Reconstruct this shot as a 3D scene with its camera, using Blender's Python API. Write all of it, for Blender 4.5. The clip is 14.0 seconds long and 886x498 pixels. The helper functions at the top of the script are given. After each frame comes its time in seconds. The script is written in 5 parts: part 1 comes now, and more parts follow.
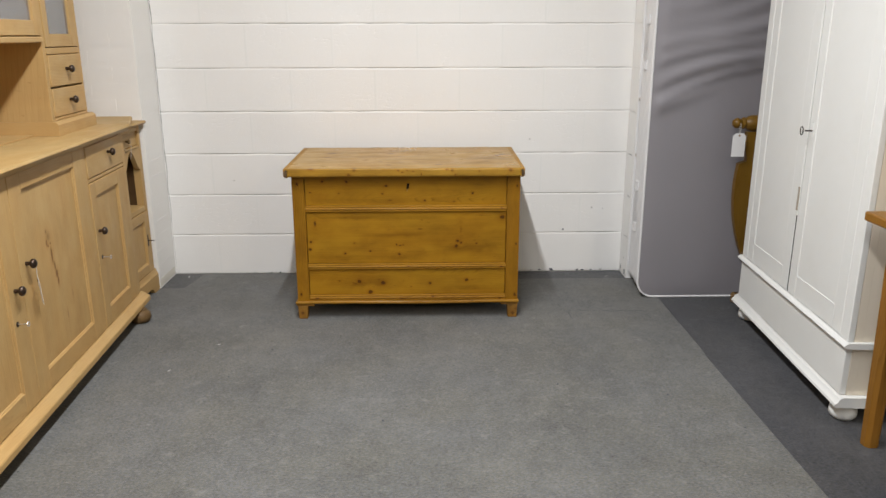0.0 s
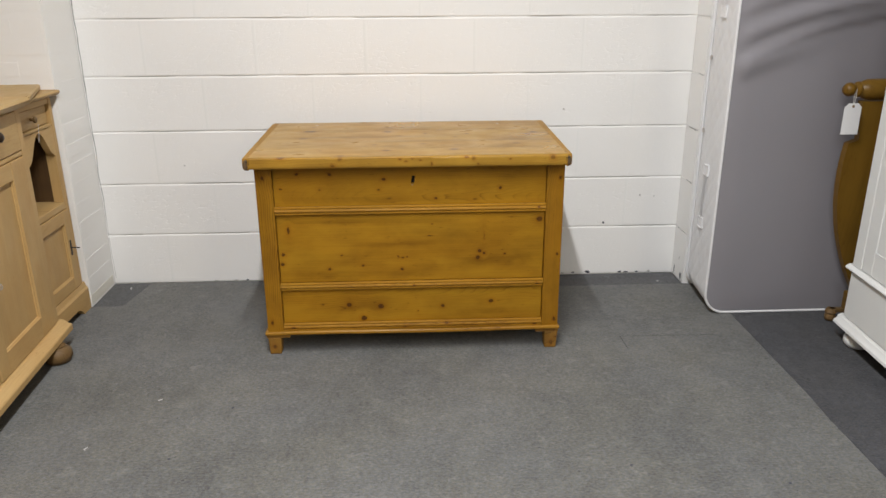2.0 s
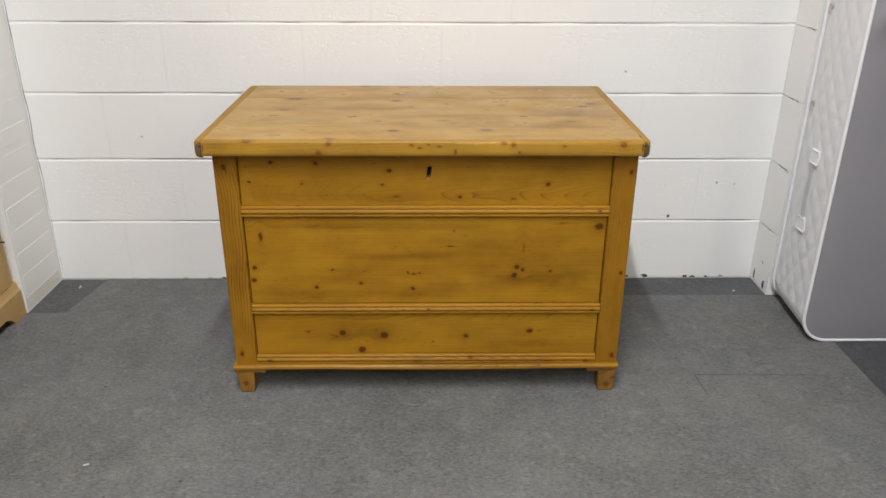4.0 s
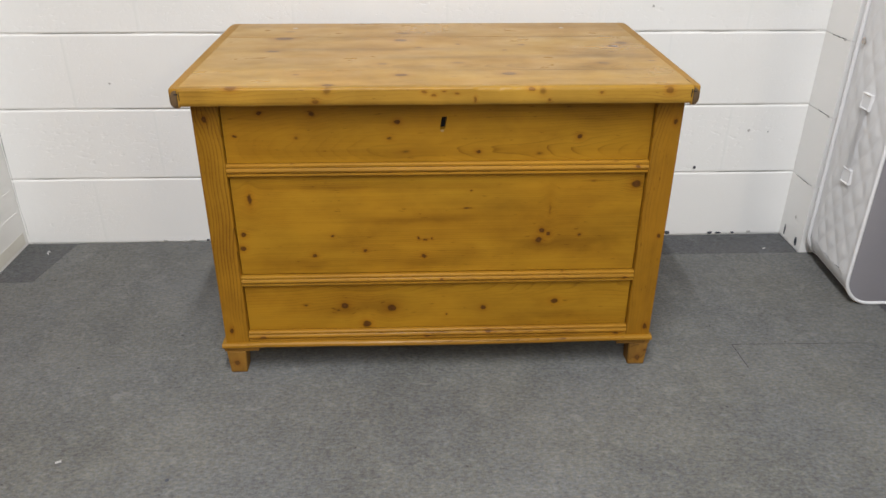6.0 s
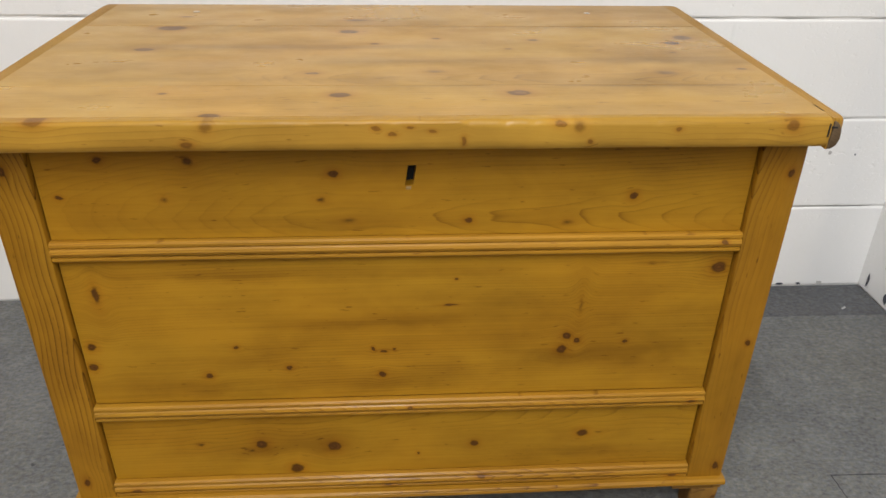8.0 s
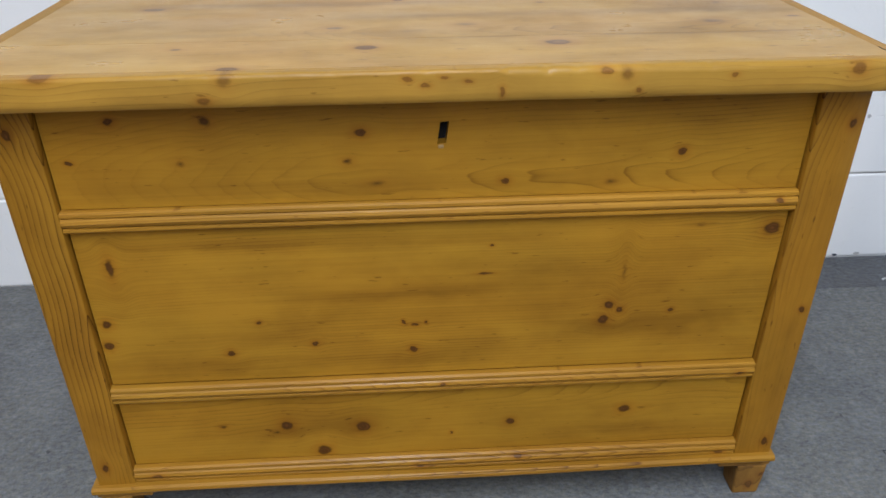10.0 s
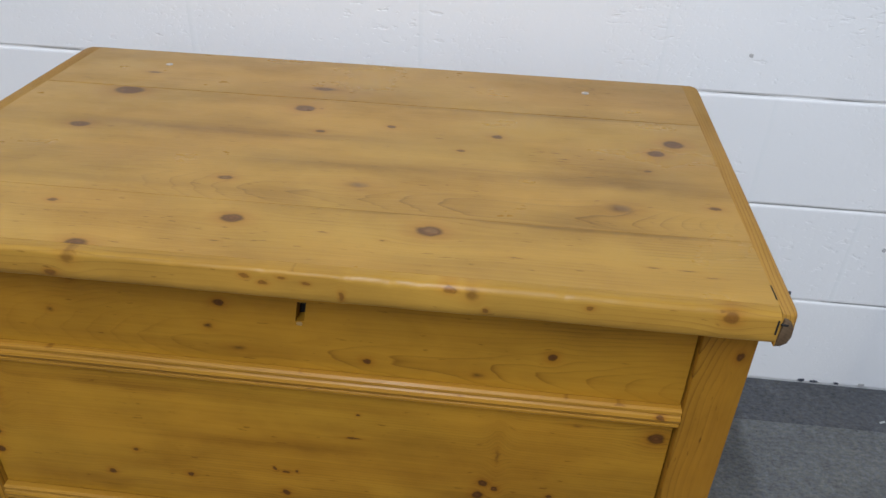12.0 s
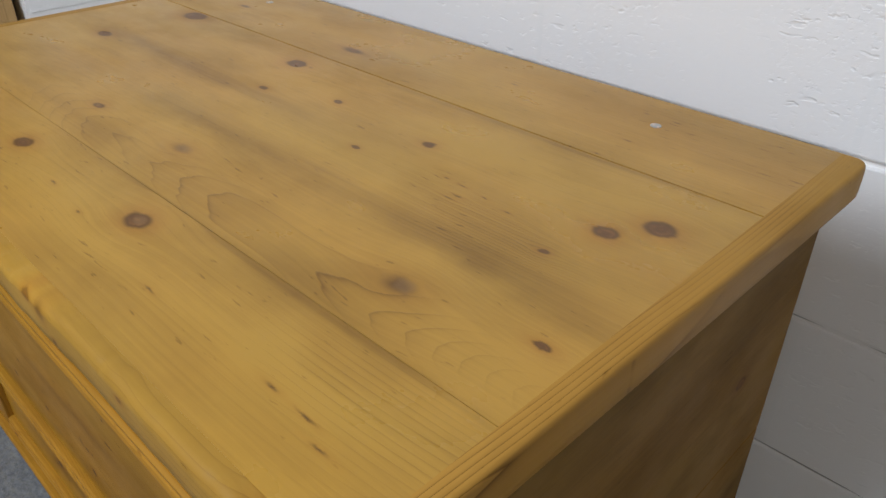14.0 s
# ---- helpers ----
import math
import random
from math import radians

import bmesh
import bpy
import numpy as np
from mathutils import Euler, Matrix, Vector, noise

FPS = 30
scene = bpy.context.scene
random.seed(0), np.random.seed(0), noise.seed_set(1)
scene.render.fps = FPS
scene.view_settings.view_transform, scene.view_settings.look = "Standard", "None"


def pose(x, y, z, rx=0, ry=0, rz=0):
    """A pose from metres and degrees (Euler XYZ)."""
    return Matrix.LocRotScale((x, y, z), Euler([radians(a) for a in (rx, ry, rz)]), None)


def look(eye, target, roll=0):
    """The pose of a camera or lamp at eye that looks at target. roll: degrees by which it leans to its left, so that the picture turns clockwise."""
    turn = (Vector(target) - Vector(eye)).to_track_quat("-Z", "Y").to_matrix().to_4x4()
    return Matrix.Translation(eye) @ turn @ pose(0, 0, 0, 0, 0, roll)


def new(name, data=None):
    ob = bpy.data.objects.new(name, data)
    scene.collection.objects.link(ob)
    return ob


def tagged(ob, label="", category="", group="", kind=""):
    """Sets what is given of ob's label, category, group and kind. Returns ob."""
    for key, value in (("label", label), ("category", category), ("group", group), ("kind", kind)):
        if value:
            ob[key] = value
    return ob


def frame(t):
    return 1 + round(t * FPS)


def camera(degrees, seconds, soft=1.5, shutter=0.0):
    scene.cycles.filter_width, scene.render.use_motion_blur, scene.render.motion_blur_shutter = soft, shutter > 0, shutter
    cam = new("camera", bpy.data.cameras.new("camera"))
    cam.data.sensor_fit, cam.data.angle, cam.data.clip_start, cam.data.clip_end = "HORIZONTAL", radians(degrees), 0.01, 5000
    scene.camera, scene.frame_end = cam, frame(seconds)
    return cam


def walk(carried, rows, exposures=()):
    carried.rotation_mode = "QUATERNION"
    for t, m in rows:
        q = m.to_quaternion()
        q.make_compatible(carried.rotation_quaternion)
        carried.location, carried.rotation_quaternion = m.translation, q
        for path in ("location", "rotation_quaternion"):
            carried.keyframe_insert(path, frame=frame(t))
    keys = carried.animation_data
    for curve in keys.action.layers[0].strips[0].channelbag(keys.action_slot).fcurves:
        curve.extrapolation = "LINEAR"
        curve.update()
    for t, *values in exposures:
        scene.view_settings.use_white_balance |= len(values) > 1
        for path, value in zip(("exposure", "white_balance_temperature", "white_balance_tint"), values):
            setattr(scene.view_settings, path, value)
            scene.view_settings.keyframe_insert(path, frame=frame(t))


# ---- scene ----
cam = camera(61.0, 14.0)
PATH = [
    (0, (0.052, 0.45, 1.304), (0.092, 2.373, 0.756), -0.1),
    (0.5, (0.031, 0.689, 1.297), (0.091, 2.611, 0.746), -0.7),
    (1, (0.041, 0.947, 1.272), (0.088, 2.871, 0.728), 0.3),
    (1.5, (-0.01, 1.167, 1.263), (0.068, 3.073, 0.663), 0.5),
    (2, (-0.044, 1.359, 1.261), (0.037, 3.244, 0.596), -0.3),
    (2.5, (-0.026, 1.566, 1.253), (0.021, 3.441, 0.558), -0.2),
    (4.8, (-0.064, 2.192, 1.158), (-0.025, 4.001, 0.306), 0.5),
    (5, (-0.086, 2.211, 1.149), (-0.025, 4.013, 0.285), 0.6),
    (5.5, (-0.107, 2.228, 1.15), (-0.04, 4.015, 0.254), 0.3),
    (6, (-0.105, 2.285, 1.143), (-0.028, 4.056, 0.218), 0.3),
    (6.5, (-0.036, 2.434, 1.094), (0.048, 4.189, 0.138), 0.4),
    (7, (-0.002, 2.607, 1.09), (0.1, 4.354, 0.121), 0.8),
    (7.5, (-0.052, 2.811, 1.07), (0.063, 4.556, 0.1), 1.1),
    (8, (-0.056, 2.943, 1.028), (0.064, 4.685, 0.052), 1.0),
    (8.5, (-0.091, 2.987, 0.953), (0.026, 4.754, 0.023), -0.3),
    (8.7, (-0.108, 2.994, 0.929), (0.006, 4.757, -0.009), -0.5),
    (10.8, (-0.018, 2.968, 1.084), (0.039, 4.693, 0.072), 0.1),
    (11, (0.022, 2.964, 1.127), (0.052, 4.694, 0.123), 0.3),
    (11.5, (0.089, 3.037, 1.175), (0.065, 4.769, 0.174), 1.4),
    (12, (0.19, 3.153, 1.177), (0.034, 4.834, 0.104), 2.0),
    (12.5, (0.392, 3.216, 1.191), (-0.039, 4.828, 0.088), 0.5),
    (13, (0.542, 3.33, 1.18), (-0.187, 4.854, 0.109), -0.7),
    (13.5, (0.61, 3.537, 1.139), (-0.342, 4.937, 0.074), 0.1),
    (14, (0.67, 3.681, 1.045), (-0.516, 4.888, -0.021), 0.2),
]
EXPOSURES = [
    (0.0, 0.11, 6450, 10), (2.0, 0.18, 6450, 10), (5.0, 0.29, 6300, 10), (7.0, 0.36, 6300, 10), (8.5, 0.35, 6450, 10),
    (11.0, 0.24, 5000, 10), (11.5, 0.09, 5400, 10), (12.0, 0.10, 5500, 10), (13.0, 0.02, 5600, 10), (14.0, 0.0, 5700, 10),
]
walk(cam, [(t, look(eye, target, roll)) for t, eye, target, roll in PATH], EXPOSURES)

# ---- world and room light ----
world = bpy.data.worlds.new("world")
scene.world = world
world.use_nodes = True
world.node_tree.nodes["Background"].inputs["Color"].default_value = (0.6, 0.65, 0.7, 1)
world.node_tree.nodes["Background"].inputs["Strength"].default_value = 0.005

CEILING = 2.95


def tube_lamp(x, y, length, watts, colour):
    data = bpy.data.lights.new("tube_lamp", "AREA")
    data.shape, data.size, data.size_y = "RECTANGLE", 0.07, length
    data.energy, data.color = watts, colour
    ob = new("tube_lamp", data)
    ob.matrix_world = pose(x, y, CEILING - 0.16)
    return ob


LAMP_SPOTS = [(-0.19, 2.25, 1.8, 82, (0.97, 0.98, 1.0)), (-0.19, 0.2, 1.8, 52, (0.97, 0.98, 1.0)), (2.55, -1.6, 1.8, 72, (1.0, 0.86, 0.66))]
for spot in LAMP_SPOTS:
    tube_lamp(*spot)


# ---- node helpers ----
def put(nt, socket, value):
    if isinstance(value, bpy.types.NodeSocket):
        nt.links.new(value, socket)
    elif value is not None:
        socket.default_value = value


def fm(nt, op, a, b=None, c=None):
    n = nt.nodes.new("ShaderNodeMath")
    n.operation = op
    put(nt, n.inputs[0], a), put(nt, n.inputs[1], b), put(nt, n.inputs[2], c)
    return n.outputs[0]


def vm(nt, op, a, b=None):
    n = nt.nodes.new("ShaderNodeVectorMath")
    n.operation = op
    put(nt, n.inputs[0], a), put(nt, n.inputs[1], b)
    return n.outputs["Value"] if op in ("LENGTH", "DISTANCE") else n.outputs[0]


def sep(nt, v):
    n = nt.nodes.new("ShaderNodeSeparateXYZ")
    put(nt, n.inputs[0], v)
    return n.outputs


def comb(nt, x=0.0, y=0.0, z=0.0):
    n = nt.nodes.new("ShaderNodeCombineXYZ")
    put(nt, n.inputs[0], x), put(nt, n.inputs[1], y), put(nt, n.inputs[2], z)
    return n.outputs[0]


def noise_of(nt, vec, scale=1.0, detail=3.0, rough=0.5, distort=0.0):
    n = nt.nodes.new("ShaderNodeTexNoise")
    put(nt, n.inputs["Vector"], vec)
    n.inputs["Scale"].default_value, n.inputs["Detail"].default_value = scale, detail
    n.inputs["Roughness"].default_value, n.inputs["Distortion"].default_value = rough, distort
    return n.outputs["Fac"]


def span(nt, x, a, b, c=0.0, d=1.0, smooth=True):
    n = nt.nodes.new("ShaderNodeMapRange")
    n.interpolation_type = "SMOOTHSTEP" if smooth else "LINEAR"
    put(nt, n.inputs[0], x)
    n.inputs[1].default_value, n.inputs[2].default_value = a, b
    n.inputs[3].default_value, n.inputs[4].default_value = c, d
    return n.outputs[0]


def blend(nt, fac, a, b, kind="MIX"):
    n = nt.nodes.new("ShaderNodeMix")
    n.data_type, n.blend_type = "RGBA", kind
    put(nt, n.inputs[0], fac), put(nt, n.inputs[6], a), put(nt, n.inputs[7], b)
    return n.outputs[2]


def bumped(nt, height, strength, distance):
    n = nt.nodes.new("ShaderNodeBump")
    n.inputs["Strength"].default_value, n.inputs["Distance"].default_value = strength, distance
    put(nt, n.inputs["Height"], height)
    return n.outputs[0]


def place(nt):
    return nt.nodes.new("ShaderNodeNewGeometry").outputs["Position"]


def chance(nt):
    return nt.nodes.new("ShaderNodeObjectInfo").outputs["Random"]


def material(name, rough=0.5, metal=0.0, colour=None):
    m = bpy.data.materials.new(name)
    m.use_nodes = True
    nt = m.node_tree
    b = nt.nodes["Principled BSDF"]
    b.inputs["Roughness"].default_value, b.inputs["Metallic"].default_value = rough, metal
    if colour:
        b.inputs["Base Color"].default_value = (*colour, 1)
    return m, nt, b


# a knot in a board: bends the grain round itself, gives its dark core and its stained halo
def make_knot_group():
    g = bpy.data.node_groups.new("knot", "ShaderNodeTree")
    for label, kind in (("P", "NodeSocketVector"), ("Centre", "NodeSocketVector"), ("Radius", "NodeSocketFloat"),
                        ("Stretch", "NodeSocketFloat"), ("Strength", "NodeSocketFloat"), ("V", "NodeSocketFloat"), ("Core", "NodeSocketFloat"), ("Halo", "NodeSocketFloat")):
        g.interface.new_socket(label, in_out="INPUT", socket_type=kind)
    for label in ("V", "Core", "Halo"):
        g.interface.new_socket(label, in_out="OUTPUT", socket_type="NodeSocketFloat")
    i, o = g.nodes.new("NodeGroupInput").outputs, g.nodes.new("NodeGroupOutput").inputs
    q = sep(g, vm(g, "SUBTRACT", i["P"], i["Centre"]))
    d = fm(g, "DIVIDE", vm(g, "LENGTH", comb(g, fm(g, "DIVIDE", q[0], i["Stretch"]), q[1])), i["Radius"])
    d2 = fm(g, "MULTIPLY", d, d)
    bend = fm(g, "EXPONENT", fm(g, "MULTIPLY", d2, -0.10))
    put(g, o["V"], fm(g, "SUBTRACT", i["V"], fm(g, "MULTIPLY", q[1], fm(g, "MULTIPLY", bend, 0.7))))
    put(g, o["Core"], fm(g, "MAXIMUM", i["Core"], fm(g, "MULTIPLY", span(g, d, 1.2, 0.0, smooth=False), i["Strength"])))
    put(g, o["Halo"], fm(g, "MAXIMUM", i["Halo"], fm(g, "MULTIPLY", fm(g, "EXPONENT", fm(g, "MULTIPLY", d2, -0.42)), i["Strength"])))
    return g


KNOT = make_knot_group()


def wood(name, light, dark, grain="x", across="z", knots=(), seed=0.0, freq=120.0, lines=0.35, rough=0.42, core=(0.098, 0.042, 0.010),
         vary=True, mottle=0.35, coat=0.0, middle=0.0, level=0.0, pith=0.0, ink=0.93, fine=0.42, streaks=(), hearts=(), sway=0.9, flow=0.20, taper=0.0, figure=(), calm=1.0, ticks=0.45, sheen=0.30):
    """Sawn board: growth rings about a pith that wanders under the face, fibre, mottling, and knots (along, across, radius, stretch)."""
    m, nt, b = material(name, rough)
    axes = {"x": 0, "y": 1, "z": 2}
    third = ({"x", "y", "z"} - {grain, across}).pop()
    p = sep(nt, place(nt))
    u, v, w = p[axes[grain]], p[axes[across]], p[axes[third]]
    if vary:
        u = fm(nt, "ADD", u, fm(nt, "MULTIPLY", chance(nt), 37.0))
    uv = comb(nt, p[axes[grain]], v)
    shaky = noise_of(nt, vm(nt, "MULTIPLY", uv, (60.0, 95.0, 1.0)), 1.0, 3.0, 0.6)
    jig = vm(nt, "ADD", uv, comb(nt, fm(nt, "MULTIPLY", fm(nt, "SUBTRACT", shaky, 0.5), 0.010), fm(nt, "MULTIPLY", fm(nt, "SUBTRACT", shaky, 0.5), -0.006)))
    bent, core_mask, halo = v, 0.0, 0.0
    for ku, kv, kr, ks, *faint in knots:
        n = nt.nodes.new("ShaderNodeGroup")
        n.node_tree = KNOT
        put(nt, n.inputs["P"], jig)
        n.inputs["Centre"].default_value = (ku, kv, 0)
        n.inputs["Radius"].default_value, n.inputs["Stretch"].default_value = kr, ks
        n.inputs["Strength"].default_value = faint[0] if faint else 1.0
        put(nt, n.inputs["V"], bent), put(nt, n.inputs["Core"], core_mask), put(nt, n.inputs["Halo"], halo)
        bent, core_mask, halo = n.outputs["V"], n.outputs["Core"], n.outputs["Halo"]
    slow = noise_of(nt, comb(nt, fm(nt, "ADD", fm(nt, "MULTIPLY", u, sway), seed), seed), 1.0, 1.0)
    depth = fm(nt, "ADD", fm(nt, "MULTIPLY_ADD", slow, flow, pith), fm(nt, "MULTIPLY", p[axes[grain]], taper))
    lean = noise_of(nt, comb(nt, fm(nt, "MULTIPLY", u, 0.8), seed + 5.0), 1.0, 1.0)
    side = fm(nt, "ADD", fm(nt, "SUBTRACT", bent, middle), fm(nt, "MULTIPLY", fm(nt, "SUBTRACT", lean, 0.5), 0.06))
    deep = fm(nt, "ADD", depth, fm(nt, "MULTIPLY", fm(nt, "SUBTRACT", w, level), 1.0))
    radius = fm(nt, "SQRT", fm(nt, "ADD", fm(nt, "MULTIPLY", side, side), fm(nt, "MULTIPLY", deep, deep)))
    ragged = noise_of(nt, comb(nt, fm(nt, "MULTIPLY", u, 7.0), fm(nt, "MULTIPLY", bent, 60.0), seed), 1.0, 2.0)
    uneven = noise_of(nt, comb(nt, fm(nt, "MULTIPLY", u, 0.7), fm(nt, "MULTIPLY", bent, 26.0), seed + 1.7), 1.0, 2.0)
    ring = fm(nt, "ADD", fm(nt, "MULTIPLY", radius, freq), fm(nt, "ADD", fm(nt, "MULTIPLY", ragged, 0.45), fm(nt, "MULTIPLY", uneven, 2.3)))
    saw = fm(nt, "FRACT", ring)
    wave = fm(nt, "MULTIPLY", fm(nt, "ADD", fm(nt, "MULTIPLY", fm(nt, "POWER", saw, 2.5), 0.22), fm(nt, "MULTIPLY", fm(nt, "POWER", saw, 12.0), 0.95)), span(nt, saw, 1.0, 0.94))
    shown = span(nt, noise_of(nt, comb(nt, fm(nt, "MULTIPLY", u, 1.8), fm(nt, "MULTIPLY", bent, 11.0), seed + 8.3), 1.0, 2.0), 0.32, 0.66, 0.05, 1.5)
    strong = fm(nt, "MULTIPLY", shown, calm)
    for u0, v0, ru, rv, amount in figure:
        off = vm(nt, "LENGTH", comb(nt, fm(nt, "DIVIDE", fm(nt, "SUBTRACT", p[axes[grain]], u0), ru), fm(nt, "DIVIDE", fm(nt, "SUBTRACT", v, v0), rv)))
        near = fm(nt, "ADD", off, fm(nt, "MULTIPLY", fm(nt, "SUBTRACT", uneven, 0.5), 0.8))
        strong = fm(nt, "ADD", strong, span(nt, near, 1.15, 0.35, 0.0, amount))
    wave = fm(nt, "MULTIPLY", wave, strong)
    fibre = noise_of(nt, comb(nt, fm(nt, "MULTIPLY", u, 4.5), fm(nt, "MULTIPLY", bent, 260.0), fm(nt, "MULTIPLY", w, 210.0)), 1.0, 3.0, 0.6)
    patch = noise_of(nt, comb(nt, fm(nt, "MULTIPLY", u, 2.2), fm(nt, "MULTIPLY", bent, 9.0), fm(nt, "MULTIPLY", w, 5.0)), 1.0, 2.0, 0.5)
    blotch = noise_of(nt, comb(nt, fm(nt, "MULTIPLY", u, 6.0), fm(nt, "MULTIPLY", v, 11.0), seed + 3.1), 1.0, 5.0, 0.60)
    tone = fm(nt, "ADD", fm(nt, "MULTIPLY_ADD", wave, lines * 1.5, 0.16), fm(nt, "MULTIPLY", fm(nt, "SUBTRACT", fibre, 0.5), fine))
    tone = fm(nt, "ADD", tone, fm(nt, "MULTIPLY", fm(nt, "SUBTRACT", patch, 0.5), 1.5 * mottle))
    tone = fm(nt, "ADD", tone, fm(nt, "MULTIPLY", fm(nt, "SUBTRACT", blotch, 0.5), 1.5 * mottle))
    cloud = noise_of(nt, comb(nt, fm(nt, "MULTIPLY", u, 7.0), fm(nt, "MULTIPLY", v, 13.0), seed + 30.0), 1.0, 3.0, 0.55, 0.7)
    tone = fm(nt, "ADD", tone, fm(nt, "MULTIPLY", fm(nt, "SUBTRACT", cloud, 0.5), 1.1 * mottle))
    dash = noise_of(nt, comb(nt, fm(nt, "MULTIPLY", u, 42.0), fm(nt, "MULTIPLY", bent, 230.0), seed + 21.0), 1.0, 2.0, 0.5)
    tone = fm(nt, "ADD", tone, fm(nt, "MULTIPLY", span(nt, fm(nt, "ADD", dash, fm(nt, "MULTIPLY", fm(nt, "SUBTRACT", blotch, 0.5), 0.25)), 0.67, 0.76), ticks))
    tone = fm(nt, "ADD", tone, fm(nt, "MULTIPLY", halo, 0.12))
    for v0, half, amount, u0, u1 in streaks:
        drift = fm(nt, "ADD", fm(nt, "SUBTRACT", bent, v0), fm(nt, "MULTIPLY", fm(nt, "SUBTRACT", blotch, 0.5), half * 2.0))
        band = fm(nt, "EXPONENT", fm(nt, "MULTIPLY", fm(nt, "POWER", fm(nt, "ABSOLUTE", fm(nt, "DIVIDE", drift, half)), 2.0), -1.0))
        along = fm(nt, "MULTIPLY", span(nt, p[axes[grain]], u0 - 0.06, u0 + 0.10), span(nt, p[axes[grain]], u1 + 0.06, u1 - 0.10))
        tone = fm(nt, "ADD", tone, fm(nt, "MULTIPLY", fm(nt, "MULTIPLY", band, along), fm(nt, "MULTIPLY_ADD", ragged, amount * 0.75, amount * 0.30)))
    n = nt.nodes.new("ShaderNodeClamp")
    put(nt, n.inputs[0], tone)
    colour = blend(nt, n.outputs[0], (*light, 1), (*dark, 1))
    shade = noise_of(nt, comb(nt, fm(nt, "MULTIPLY", u, 3.0), fm(nt, "MULTIPLY", v, 7.0), seed + 12.0), 1.0, 3.0)
    colour = blend(nt, 1.0, colour, blend(nt, span(nt, shade, 0.32, 0.68), (0.99, 1.01, 1.03, 1), (1.02, 0.985, 0.93, 1)), "MULTIPLY")
    if knots:
        colour = blend(nt, fm(nt, "MULTIPLY", halo, 0.75), colour, (0.84, 0.62, 0.36, 1), "MULTIPLY")
        rim = (core[0] * 0.48, core[1] * 0.44, core[2] * 0.40, 1)
        heart = (core[0] * 1.75, core[1] * 1.65, core[2] * 1.3, 1)
        rings = fm(nt, "MULTIPLY_ADD", fm(nt, "SINE", fm(nt, "MULTIPLY_ADD", core_mask, 9.0, fm(nt, "MULTIPLY", shaky, 9.0))), 0.5, 0.5)
        core_colour = blend(nt, fm(nt, "MULTIPLY", fm(nt, "MULTIPLY_ADD", rings, 0.6, 0.4), span(nt, core_mask, 0.32, 0.62)), rim, heart)
        colour = blend(nt, fm(nt, "MULTIPLY", span(nt, core_mask, 0.02, 0.50), ink), colour, core_colour)
        pale_mask = 0.0
        for ku, kv, kr, ks in hearts:
            n = nt.nodes.new("ShaderNodeGroup")
            n.node_tree = KNOT
            put(nt, n.inputs["P"], jig)
            n.inputs["Centre"].default_value, n.inputs["Radius"].default_value = (ku, kv, 0), kr
            n.inputs["Stretch"].default_value, n.inputs["Strength"].default_value = ks, 1.0
            put(nt, n.inputs["Core"], pale_mask)
            pale_mask = n.outputs["Core"]
        if hearts:
            colour = blend(nt, fm(nt, "MULTIPLY", span(nt, pale_mask, 0.05, 0.60), 0.38), colour, (0.25, 0.140, 0.050, 1))
    put(nt, b.inputs["Base Color"], colour)
    put(nt, b.inputs["Roughness"], span(nt, blotch, 0.25, 0.75, rough - 0.07, rough + 0.10))
    b.inputs["Specular IOR Level"].default_value = sheen
    b.inputs["Coat Weight"].default_value, b.inputs["Coat Roughness"].default_value = coat, 0.20
    relief = fm(nt, "ADD", fm(nt, "MULTIPLY", wave, 0.45), fm(nt, "ADD", fibre, fm(nt, "MULTIPLY", blotch, 0.8)))
    put(nt, b.inputs["Normal"], bumped(nt, relief, 0.22, 0.0007))
    return m


